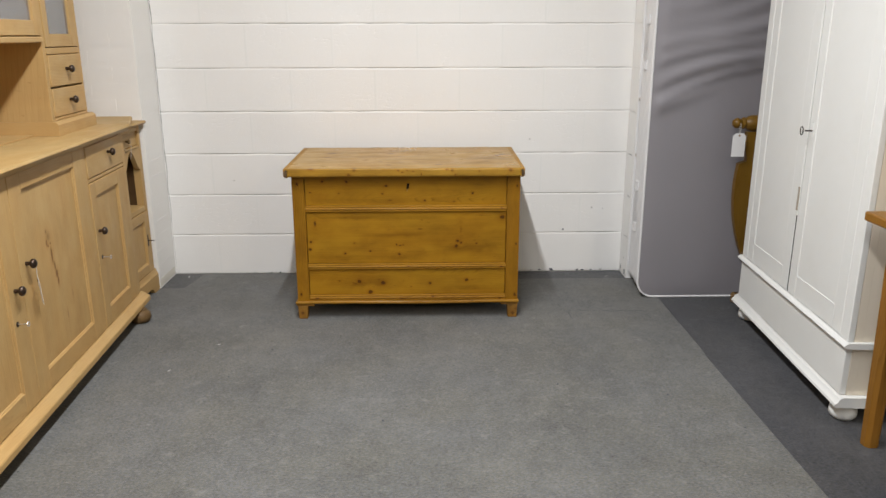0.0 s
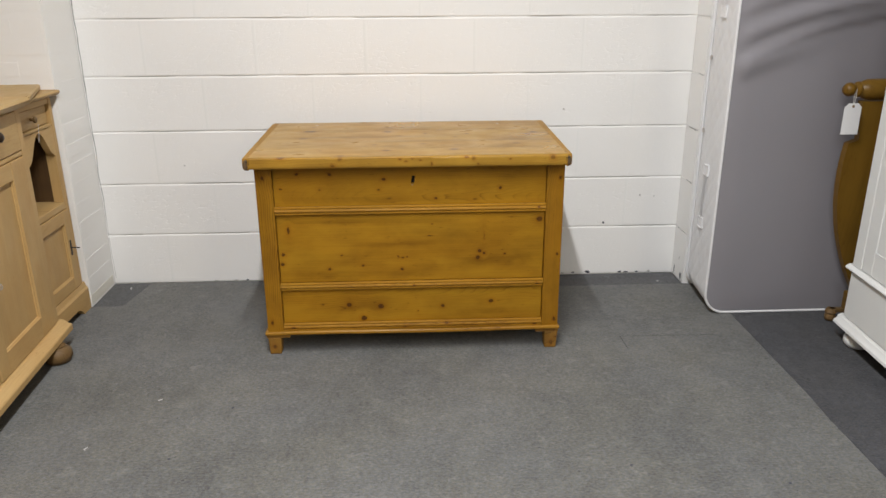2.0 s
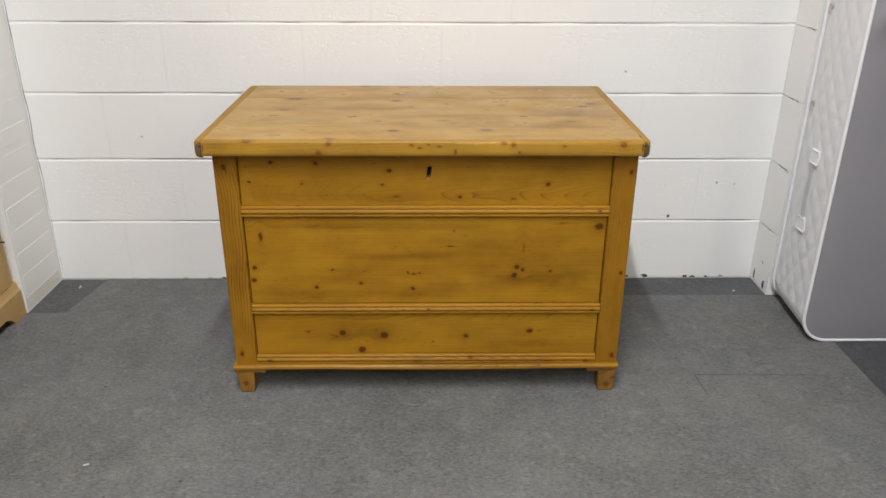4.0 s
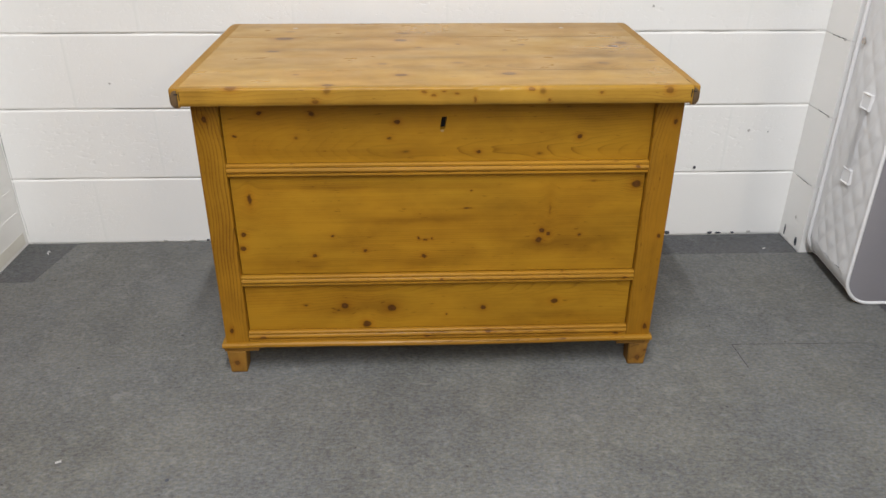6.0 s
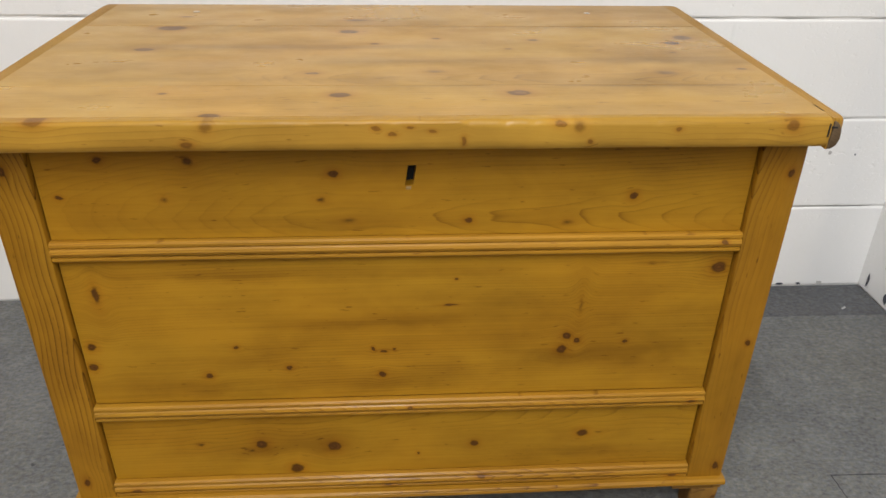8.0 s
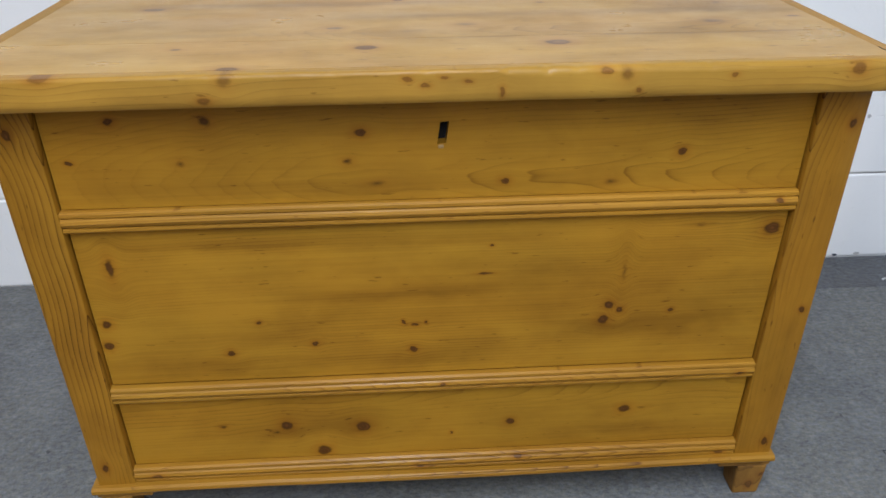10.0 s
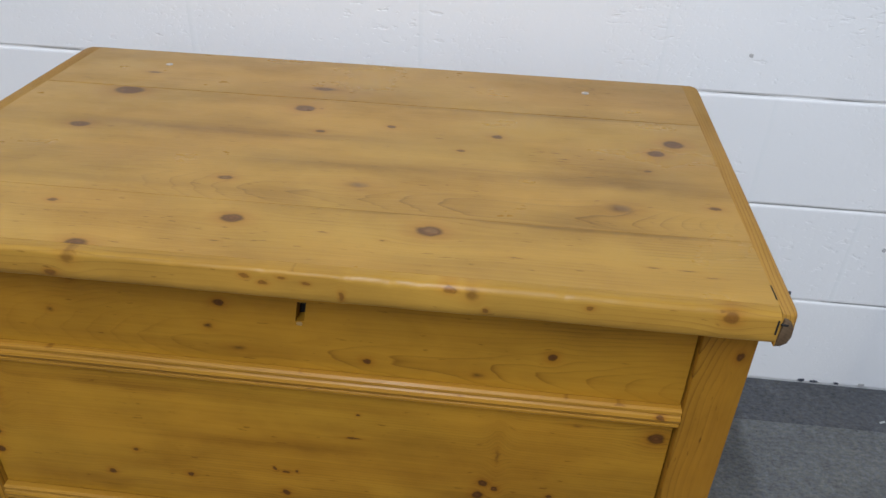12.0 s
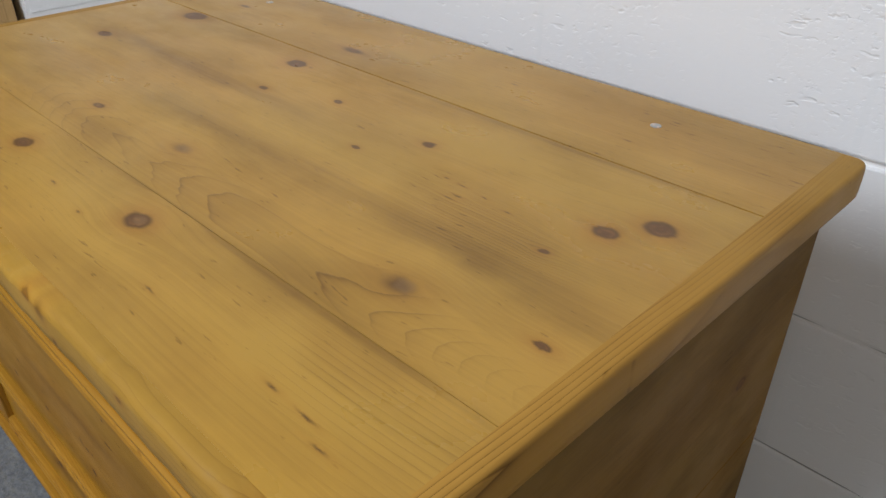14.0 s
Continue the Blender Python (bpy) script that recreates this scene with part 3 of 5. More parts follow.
PINE_RAIL = wood("rail_pine", (0.345, 0.172, 0.0150), (0.120, 0.046, 0.0030), "x", "z",
                 [(-0.040, 0.258, 0.003, 1.6), (-0.474, 0.103, 0.004, 2.0), (-0.076, 0.099, 0.004, 2.0), (0.074, 0.109, 0.004, 1.6), (0.392, 0.097, 0.004, 1.8),
                  (0.396, 0.255, 0.004, 1.5), (0.393, 0.538, 0.003, 1.5)], 7.0, 330.0, 0.50, 0.42, vary=False, coat=0.05, sheen=0.20, middle=0.32, level=3.7)
# duller than the front pine: shade on the chest's side is in this colour
PINE_SIDE_SHADED = wood("shaded_side_pine", (0.205, 0.110, 0.022), (0.075, 0.036, 0.006), "y", "z", [(4.20, 0.30, 0.010, 1.3), (4.00, 0.55, 0.007, 1.2), (4.33, 0.50, 0.008, 1.4)], 8.0, 120.0, 0.14, 0.6, vary=False, sheen=0.10, mottle=0.85, middle=0.25, level=0.47)
PINE_BATTEN = wood("batten_pine", (0.385, 0.208, 0.034), (0.150, 0.070, 0.008), "y", "x", (), 9.0, 230.0, 0.60, 0.5, sheen=0.15, vary=False, sway=2.5, middle=0.25, level=0.729, flow=0.08)
PINE_FOOT = wood("foot_pine", (0.28, 0.140, 0.022), (0.070, 0.030, 0.005), "z", "x", [(0.030, -0.545, 0.006, 1.3), (0.022, 0.455, 0.005, 1.5), (0.045, 0.470, 0.004, 1.0)], 10.0, 140.0, 0.4, 0.6, vary=False, mottle=0.9)
END_GRAIN = wood("end_grain", (0.125, 0.080, 0.040), (0.042, 0.024, 0.012), "y", "x", (), 11.0, 260.0, 0.5, 0.6)
WORN_PINE = wood("worn_pine", (0.34, 0.22, 0.085), (0.20, 0.11, 0.03), "x", "z", (), 17.0)
# near-black that stands in for the shade inside holes and gaps
KEYHOLE_DARK = material("lock_shadow", 0.8, 0.3, (0.012, 0.011, 0.010))[0]
PALE_Y = wood("pale_pine_long", (0.520, 0.338, 0.138), (0.300, 0.165, 0.052), "y", "z", (), 12.0, 130.0, 0.16, 0.5, mottle=0.28)
PALE_TOP = wood("pale_pine_top", (0.49, 0.330, 0.138), (0.29, 0.165, 0.055), "y", "x", (), 14.0, 110.0, 0.16, 0.5, mottle=0.30)
PALE_Z = wood("pale_pine_upright", (0.520, 0.338, 0.138), (0.300, 0.165, 0.052), "z", "y", (), 13.0, 130.0, 0.16, 0.5, mottle=0.28)
PALE_DOOR = wood("pale_pine_door", (0.520, 0.338, 0.138), (0.300, 0.165, 0.052), "z", "y",
                 [(0.618, 3.052, 0.026, 1.2, 0.30), (0.640, 3.040, 0.007, 1.6, 0.45), (0.600, 3.034, 0.006, 2.2, 0.80), (0.588, 3.043, 0.005, 1.2, 0.90), (0.592, 3.062, 0.007, 0.7, 0.6), (0.548, 3.062, 0.0085, 4.2, 0.62), (0.505, 3.073, 0.007, 3.2, 0.55), (0.474, 3.080, 0.011, 1.5, 0.85), (0.446, 3.085, 0.0065, 2.6, 0.95), (0.300, 3.125, 0.0022, 9.0, 0.7), (0.36, 3.19, 0.002, 9.0, 0.5)], 13.0, 90.0, 0.20, 0.5, vary=False, ink=0.8, core=(0.17, 0.082, 0.032))
BUN_WOOD = wood("bun_pine", (0.185, 0.112, 0.045), (0.075, 0.040, 0.014), "z", "y", (), 19.0, 120.0, 0.4, 0.5)
# pine darkened to carry the shade inside the cupboard niche
NICHE_SHADE_WOOD = wood("niche_shade_pine", (0.095, 0.052, 0.020), (0.040, 0.020, 0.007), "z", "y", (), 21.0, 120.0, 0.4, 0.6)
AMBER_WOOD = wood("amber_pine", (0.180, 0.096, 0.013), (0.080, 0.038, 0.004), "z", "x", (), 15.0, 90.0, 0.3, 0.38)
TABLE_WOOD = wood("table_pine", (0.27, 0.125, 0.018), (0.13, 0.050, 0.005), "z", "x", (), 16.0, 90.0, 0.3, 0.38)
WHITE_PAINT = gloss_paint("white_furniture_paint", (0.785, 0.785, 0.755))
# white paint tinted cream: the warm light on the wardrobe's side is coloured in
WARM_SIDE_PAINT = gloss_paint("warm_lit_side_paint", (0.78, 0.70, 0.57))
GRUBBY = gloss_paint("finger_worn_paint", (0.36, 0.31, 0.24))
KNOB_WOOD = iron("dark_knob", (0.060, 0.045, 0.035), 0.42)
IRON = iron("black_iron")
STEEL = iron("steel", (0.45, 0.44, 0.42), 0.35)
BRASS = iron("dull_brass", (0.28, 0.20, 0.09), 0.4)
GREY_FABRIC = cloth("grey_nonslip_fabric", (0.262, 0.246, 0.260), 0.6, 700.0, 0.25)
QUILT_WHITE = cloth("white_quilted_fabric", (0.78, 0.77, 0.76), 0.8, 900.0, 0.2)
PIPING_WHITE = cloth("white_piping", (0.84, 0.83, 0.82), 0.7, 1200.0, 0.2)
LITTER = cloth("dirty_paper", (0.46, 0.45, 0.43), 0.8, 300.0, 0.05)
PAPER = cloth("white_card", (0.85, 0.84, 0.82), 0.7, 300.0, 0.05)
STRING = cloth("white_string", (0.75, 0.73, 0.68), 0.9, 2000.0, 0.2)
# grey base colour paints in the reflection on the panes
GLASS, nt_glass, bsdf_glass = material("cabinet_glass", 0.12, 0, (0.62, 0.61, 0.60))
bsdf_glass.inputs["Transmission Weight"].default_value = 0.75
bsdf_glass.inputs["IOR"].default_value = 1.45
LAMP_WHITE = material("lamp_housing", 0.4, 0, (0.85, 0.85, 0.85))[0]
TUBE_GLOW, nt_glow, bsdf_glow = material("tube_glow", 0.4, 0, (0.9, 0.9, 0.88))
bsdf_glow.inputs["Emission Color"].default_value = (1.0, 0.95, 0.87, 1)
bsdf_glow.inputs["Emission Strength"].default_value = 3.0

# ---- the room: back wall at y 4.555, brick pier beside it, block pier on the other side ----
BACK, LEFT, RIGHT = 4.555, -1.38, 1.15
PIER_FACE, BLOCK_PIER = 4.30, 4.41
COURSE = 0.2268


def wall(name, x0, x1, y0, y1, z0, z1, mat, label):
    return single(name, box(x0, x1, y0, y1, z0, z1), mat, label, "wall", "", "structure")


floor = single("floor", box(-2.5, 4.6, -3.3, 5.0, -0.14, -0.012), WALL_PLAIN, "concrete floor under grey carpet pieces", "floor", "", "structure")
wall_north = wall("wall_north", LEFT - 0.10, RIGHT + 0.10, BACK + 0.0036, BACK + 0.2, -0.012, CEILING, WALL_PAINT, "white painted concrete block wall with shallow joints")
wall_brick = wall("wall_brick_pier", -2.2, LEFT - 0.0009, PIER_FACE + 0.0013, BACK + 0.0025, -0.012, CEILING, BRICK_PAINT, "white painted brick pier with rounded mortar joints")
wall_pier = wall("wall_block_pier", RIGHT + 0.0035, 4.4, BLOCK_PIER + 0.0035, BACK + 0.0025, -0.012, CEILING, WALL_PAINT, "white painted block pier with chipped base")
wall_west = wall("wall_west", -2.4, -1.95, -3.2, PIER_FACE + 0.003, -0.012, CEILING, WALL_PLAIN, "white painted wall behind the pine dresser")
# east wall, south wall and ceiling are unseen, added to close the room
wall_east = wall("wall_east", 4.4, 4.6, -3.2, 4.7, -0.012, CEILING, WALL_LOW_BOUNCE, "unseen added east wall, dark to hold back bounce light")
wall_south = wall("wall_south", -1.95, 4.4, -3.3, -3.1, -0.012, CEILING, WALL_LOW_BOUNCE, "unseen added south wall, dark to hold back bounce light")
ceiling = single("ceiling", box(-2.4, 4.6, -3.3, 4.8, CEILING + 0.002, CEILING + 0.15), CEILING_PAINT, "unseen added ceiling, grey to hold back bounce light", "ceiling", "", "structure")

# ceiling battens with their tubes
for k, (x, y, length, watts, colour) in enumerate(LAMP_SPOTS):
    batten = thing("ceiling_light", (x, y, CEILING), "white fluorescent batten fixed to the ceiling", "lamp", "ceiling lights")
    part("housing", box(x - 0.035, x + 0.035, y - length / 2 - 0.05, y + length / 2 + 0.05, CEILING - 0.075, CEILING, 0.006), LAMP_WHITE, batten)
    part("tube", lathe([(0.013, -length / 2), (0.016, -length / 2 + 0.02), (0.016, length / 2 - 0.02), (0.013, length / 2)], (x, y, CEILING - 0.11), "y", 12), TUBE_GLOW, batten, "glowing white tube")
    for s in (-1, 1):
        part("tube_holder", box(x - 0.015, x + 0.015, y + s * (length / 2 + 0.004) - 0.012, y + s * (length / 2 + 0.004) + 0.012, CEILING - 0.13, CEILING - 0.074, 0.003), LAMP_WHITE, batten)

# carpet laid in pieces
def cut_sheet(outline, z0, z1):
    """A flat piece cut to an outline in the plan."""
    bm = bmesh.new()
    low = [bm.verts.new((x, y, z0)) for x, y in outline]
    high = [bm.verts.new((x, y, z1)) for x, y in outline]
    for k in range(len(outline)):
        n = (k + 1) % len(outline)
        bm.faces.new((low[k], low[n], high[n], high[k]))
    bm.faces.new(list(reversed(low))), bm.faces.new(high)
    return bm


single("carpet", cut_sheet([(-1.95, -3.1), (1.2150, -3.1), (1.2185, 2.85), (1.2195, 3.30), (1.2285, 3.48), (1.2335, 4.04), (1.2340, 4.4125), (-0.5005, 4.4125), (-0.5005, 4.5535), (-1.215, 4.5535), (-1.255, 4.296), (-1.95, 4.296)], -0.0118, 0.0),
       CARPET_MAIN, "worn grey needle-punched carpet sheet", "carpet", "", "structure")
single("carpet_strip", cut_sheet([(-0.499, 4.4145), (1.149, 4.4145), (1.149, 4.5535), (-0.499, 4.5535)], -0.0118, -0.001), CARPET_EDGE, "dark rough carpet strip along the wall", "carpet", "", "structure")
single("carpet_strip", cut_sheet([(-1.3795, 4.298), (-1.2570, 4.298), (-1.2170, 4.5535), (-1.3795, 4.5535)], -0.0118, -0.001), CARPET_EDGE, "dark carpet patch in the corner", "carpet", "", "structure")
single("carpet_runner", cut_sheet([(1.2172, -3.1), (4.39, -3.1), (4.39, 4.408), (1.2362, 4.408), (1.2357, 4.04), (1.2307, 3.48), (1.2217, 3.30), (1.2207, 2.85)], -0.0118, -0.0008), CARPET_DARK, "charcoal carpet strip beside the wardrobe", "carpet", "", "structure")
CARPET_CUT = material("carpet_cut", 0.95, 0, (0.03, 0.03, 0.032))[0]
for x0, y0, x1, y1 in ((0.733, 3.902, 1.10, 3.896), (0.733, 3.902, 0.735, 3.800)):
    along = Vector((x1 - x0, y1 - y0, 0))
    nrm = Vector((-along.y, along.x, 0)).normalized()
    low, high = [], []
    for k in range(15):
        c = Vector((x0, y0, 0.0006)) + along * (k / 14) + nrm * (0.0015 * noise.noise(Vector((k * 0.9, x0 * 9, y0))))
        half = 0.0007 + 0.0008 * abs(noise.noise(Vector((k * 1.7, y0 * 5, 2.0))))
        low.append(c - nrm * half), high.append(c + nrm * half)
    single("carpet_seam", grid_sheet([low, high]), CARPET_CUT, "thin cut line in the grey carpet", "seam", "", "structure")

# small litter on the carpet
for x, y, s, a in ((-0.864, 3.519, 0.006, 0.3), (-0.996, 3.256, 0.006, 1.2), (-1.284, 4.482, 0.010, 2.0), (1.05, 4.44, 0.006, 0.4)):
    scrap = grid_sheet([[(x - s * math.cos(a), y - s * math.sin(a), 0.001), (x + s * math.cos(a), y + s * math.sin(a), 0.002)],
                        [(x - s * math.cos(a) * 0.7 - 0.004, y - s * math.sin(a) + 0.003, 0.003), (x + s * 0.8 * math.cos(a), y + s * math.sin(a) + 0.004, 0.0035)],
                        [(x - s * 0.2, y + 0.006, 0.0012), (x + s * 0.6, y + 0.007, 0.001)]])
    scrap.normal_update()
    bmesh.ops.solidify(scrap, geom=list(scrap.faces), thickness=0.0006)
    single("paper_scrap", scrap, LITTER, "tiny scrap of white paper lying on grey carpet", "litter")
for x, y in ((-0.742, 3.196), (-0.111, 2.831), (-0.621, 3.461), (0.55, 3.1), (0.95, 3.0), (1.14, 2.75)):
    single("fluff", lathe([(0.001, 0.0), (0.0045, 0.0008), (0.0035, 0.0024), (0.0006, 0.003)], (x, y, 0.0), "z", 7), SOOT, "dark speck of fluff on the carpet", "litter")

# ---- chest, things follow below; masonry pieces stand at the end of the file ----
# ---- the pine blanket chest ----
CX0, CX1, CY0, CY1 = -0.566, 0.477, 3.825, 4.443
chest = thing("blanket_chest", (-0.04, 4.10, 0.0), "golden waxed pine blanket chest with plank lid, standing on grey carpet", "chest")

for x0, x1 in ((CX0, -0.509), (0.417, CX1)):
    post = box(x0, x1, CY0, 3.872, 0.088, 0.690)
    bmesh.ops.bevel(post, geom=[e for e in post.edges if abs(e.verts[0].co.z - e.verts[1].co.z) > 0.1], offset=0.0035, segments=2, affect="EDGES", profile=0.5)
    part("corner_post", post, PINE_POST, chest, smooth=40)


def front_board(z0, z1):
    return box(-0.5072, 0.4152, 3.835, 3.855, z0, z1, 0.0015, 1)


# upper board with the slanting keyhole cut through it
kb = bmesh.new()
outer = [(-0.5072, 0.551), (0.4152, 0.551), (0.4148, 0.690), (-0.5070, 0.690)]
inner = [(-0.0455, 0.623), (-0.0345, 0.6245), (-0.0305, 0.652), (-0.0415, 0.6515)]
o_v = [kb.verts.new((x, 3.835, z)) for x, z in outer]
i_v = [kb.verts.new((x, 3.835, z)) for x, z in inner]
d_v = [kb.verts.new((x, 3.853, z)) for x, z in inner]
for k in range(4):
    n = (k + 1) % 4
    kb.faces.new((o_v[k], o_v[n], i_v[n], i_v[k]))
    kb.faces.new((i_v[k], i_v[n], d_v[n], d_v[k]))
b_v = [kb.verts.new((x, 3.853, z)) for x, z in outer]
for k in range(4):
    n = (k + 1) % 4
    kb.faces.new((o_v[n], o_v[k], b_v[k], b_v[n]))
upper = part("front_board", kb, PINE_TOP, chest)
# black backing added for the dark of the hole, no lock is modelled
part("lock", box(-0.060, -0.016, 3.8535, 3.866, 0.605, 0.668, 0.002), KEYHOLE_DARK, upper, "near-black backing that paints the dark inside the keyhole")
part("worn_lip", box(-0.0445, -0.0370, 3.8338, 3.846, 0.6175, 0.6230, 0.0018), WORN_PINE, upper, "pale worn wood under the keyhole")
part("front_board", front_board(0.2735, 0.5195), PINE_MID, chest)
part("front_board", front_board(0.1185, 0.2435), PINE_LOW, chest)


def moulded_rail(z0, z1):
    h = z1 - z0
    y = 3.8235
    prof = [(3.850, z0), (y + 0.004, z0), (y + 0.0015, z0 + 0.10 * h), (y + 0.0015, z0 + 0.22 * h), (y + 0.004, z0 + 0.27 * h), (y + 0.0005, z0 + 0.36 * h),
            (y - 0.001, z0 + 0.50 * h), (y + 0.0005, z0 + 0.64 * h), (y + 0.004, z0 + 0.73 * h), (y + 0.0015, z0 + 0.78 * h), (y + 0.0015, z0 + 0.92 * h), (y + 0.005, z1), (3.850, z1)]
    return sweep(prof, "x", -0.5086, 0.4166)


for z0, z1 in ((0.521, 0.550), (0.245, 0.272), (0.090, 0.118)):
    part("rail", moulded_rail(z0, z1), PINE_RAIL, chest, "moulded pine rail across the front")

# base bead, a little bowed and worn
rows = []
for k in range(41):
    x = -0.574 + 1.055 * k / 40
    sag = 0.0015 * math.sin(k * 0.21) - 0.0012 * noise.noise(Vector((k * 0.35, 1, 4)))
    rows.append([(x, 3.872, 0.090 + sag), (x, 3.818, 0.090 + sag), (x, 3.8145, 0.0865 + sag), (x, 3.8140, 0.0815 + sag), (x, 3.8165, 0.0775 + sag), (x, 3.872, 0.0772 + sag)])
bead = grid_sheet(rows)
bmesh.ops.holes_fill(bead, edges=[e for e in bead.edges if e.is_boundary], sides=0)
bmesh.ops.recalc_face_normals(bead, faces=list(bead.faces))
part("base_bead", bead, PINE_RAIL, chest, "worn bead along the base", smooth=35)

# side and bottom boards take the pine with shade coloured in
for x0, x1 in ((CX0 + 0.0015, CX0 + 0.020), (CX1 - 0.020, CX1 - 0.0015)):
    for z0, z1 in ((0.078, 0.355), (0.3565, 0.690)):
        part("side_board", box(x0, x1, 3.8725, CY1, z0, z1, 0.0015, 1), PINE_SIDE_SHADED, chest)
for z0, z1 in ((0.080, 0.38), (0.382, 0.690)):
    part("back_board", box(CX0 + 0.021, CX1 - 0.021, 4.424, 4.441, z0, z1, 0.0015, 1), PINE_MID, chest)
part("bottom_board", box(CX0 + 0.021, CX1 - 0.021, 3.856, 4.423, 0.0785, 0.090), PINE_SIDE_SHADED, chest)

for x0, x1, sx in ((-0.568, -0.520, -0.572), (0.428, 0.478, 0.396)):
    for y0 in (3.822, 4.388):
        foot = box(x0, x1, y0, y0 + 0.048, 0.0, 0.066)
        for v in foot.verts:
            if v.co.z < 0.01:
                v.co.x += 0.004 * (1 if v.co.x < (x0 + x1) / 2 else -1)
                v.co.y += 0.003 * (1 if v.co.y < y0 + 0.02 else -1)
        bmesh.ops.bevel(foot, geom=list(foot.edges), offset=0.004, segments=2, affect="EDGES", profile=0.5)
        part("foot", foot, PINE_FOOT, chest, "scuffed square block foot")
        part("foot_bracket", box(sx, sx + 0.084, y0, y0 + 0.045, 0.0655, 0.0780, 0.0025), PINE_FOOT, chest)

# lid: front lip first, then planks and end battens
rows = []
for k in range(241):
    x = -0.5745 + 1.049 * k / 240
    w1 = noise.noise(Vector((x * 9.0, 0.3, 0.7)))
    w2 = noise.noise(Vector((x * 34.0, 1.3, 2.7)))
    nick = max(0.0, noise.noise(Vector((x * 60.0, 5.0, 1.0))) - 0.26) * 0.0040
    broken = 1.0 if x > 0.026 else 0.0
    r = 0.0050 + 0.0036 * broken + 0.0016 * w1 + 0.0008 * w2 + nick
    face = 3.7845 + 0.0016 * w1 + 0.0009 * w2 + 0.0010 * broken
    top = 0.7290 - 0.0008 * abs(w2) - 0.5 * nick
    row = [(x, 3.8035, 0.7286), (x, max(face + r + 0.002, 3.8000), top)]
    for s in range(6):
        a = math.pi / 2 * s / 5
        row.append((x, face + r - r * math.sin(a), top - r + r * math.cos(a)))
    row += [(x, face + 0.0003, 0.7035), (x, face + 0.0008, 0.6955), (x, face + 0.004, 0.6915), (x, 3.834, 0.6910), (x, 3.834, 0.6928), (x, 3.8035, 0.6928)]
    rows.append(row)
lip = grid_sheet(rows, flip=True)
bmesh.ops.recalc_face_normals(lip, faces=list(lip.faces))
lid = part("lid", lip, PINE_LIP, chest, "plank lid with worn rounded front edge", smooth=50)
for (y0, y1, dz), plank_pine in zip(LID_PLANKS, PINE_LID):
    part("plank", box(-0.5760, 0.4758, y0, y1, 0.6935, 0.7288 + dz), plank_pine, lid)
for s, inner_x, front_x, back_x in ((-1, -0.5752, -0.5955, -0.6025), (1, 0.4750, 0.4930, 0.5025)):
    rows = []
    for y, cut in ((3.7875, 0.0060), (3.7895, 0.0030), (3.794, 0.0010), (3.805, 0.0), (4.05, 0.0), (4.41, 0.0), (4.432, 0.0006), (4.439, 0.0022), (4.4425, 0.0045), (4.4445, 0.0075)):
        x = front_x + (back_x - front_x) * (y - 3.7875) / 0.6565 - s * cut
        rows.append([(px, y, pz) for px, pz in ((inner_x, 0.6880), (x - s * 0.010, 0.6880), (x - s * 0.004, 0.6900), (x - s * 0.0005, 0.695), (x, 0.703), (x, 0.714), (x - s * 0.0003, 0.7232),
                                                (x - s * 0.0012, 0.7264), (x - s * 0.0028, 0.7281), (x - s * 0.0050, 0.7288), (inner_x, 0.7289), (inner_x, 0.6880))])
    bat = grid_sheet(rows)
    bmesh.ops.remove_doubles(bat, verts=list(bat.verts), dist=0.00001)
    bmesh.ops.holes_fill(bat, edges=[e for e in bat.edges if e.is_boundary], sides=0)
    bmesh.ops.recalc_face_normals(bat, faces=list(bat.faces))
    part("end_batten", bat, PINE_BATTEN, lid, "end batten with straight open grain", smooth=60)
    x = front_x - s * 0.004
    outline = [(inner_x + s * 0.001, 0.6890), (x - s * 0.008, 0.6890), (x - s * 0.002, 0.6935), (x + s * 0.0006, 0.702), (x, 0.713), (x - s * 0.004, 0.7205), (x - s * 0.009, 0.7243), (inner_x + s * 0.002, 0.7245)]
    rows = [[(px, yy, pz) for px, pz in outline + outline[:1]] for yy in (3.7990, 3.7868)]
    mid_x = sum(px for px, pz in outline) / 8
    rows.append([(mid_x + (px - mid_x) * 0.86, 3.7854, 0.707 + (pz - 0.707) * 0.88) for px, pz in outline + outline[:1]])
    grain_end = grid_sheet(rows)
    bmesh.ops.remove_doubles(grain_end, verts=list(grain_end.verts), dist=0.00001)
    bmesh.ops.holes_fill(grain_end, edges=[e for e in grain_end.edges if e.is_boundary], sides=0)
    bmesh.ops.recalc_face_normals(grain_end, faces=list(grain_end.faces))
    part("batten_end", grain_end, END_GRAIN, lid, "dark bare end grain", smooth=40)
    part("joint_gap", box(inner_x - s * 0.003 - 0.0007, inner_x - s * 0.003 + 0.0007, 3.7838, 3.7880, 0.705, 0.722), KEYHOLE_DARK, lid, "dark split beside the batten")
    part("split", box(min(inner_x, inner_x + s * 0.008), max(inner_x, inner_x + s * 0.008), 3.7846, 3.7875, 0.7155, 0.7185, 0.001, 1), KEYHOLE_DARK, lid, "dark split in the end grain")
    if s > 0:
        part("joint_gap", box(inner_x - 0.0007, inner_x + 0.0007, 3.812, 3.838, 0.724, 0.7292), KEYHOLE_DARK, lid, "short dark gap along the batten")
for x, y in ((0.306, 4.375), (-0.416, 4.379)):
    part("screw_head", lathe([(0.0062, 0.0), (0.0062, 0.0006), (0.0045, 0.0012), (0.0005, 0.0012)], (x, y, 0.7286), "z", 12), STEEL, lid, "bright steel screw head")

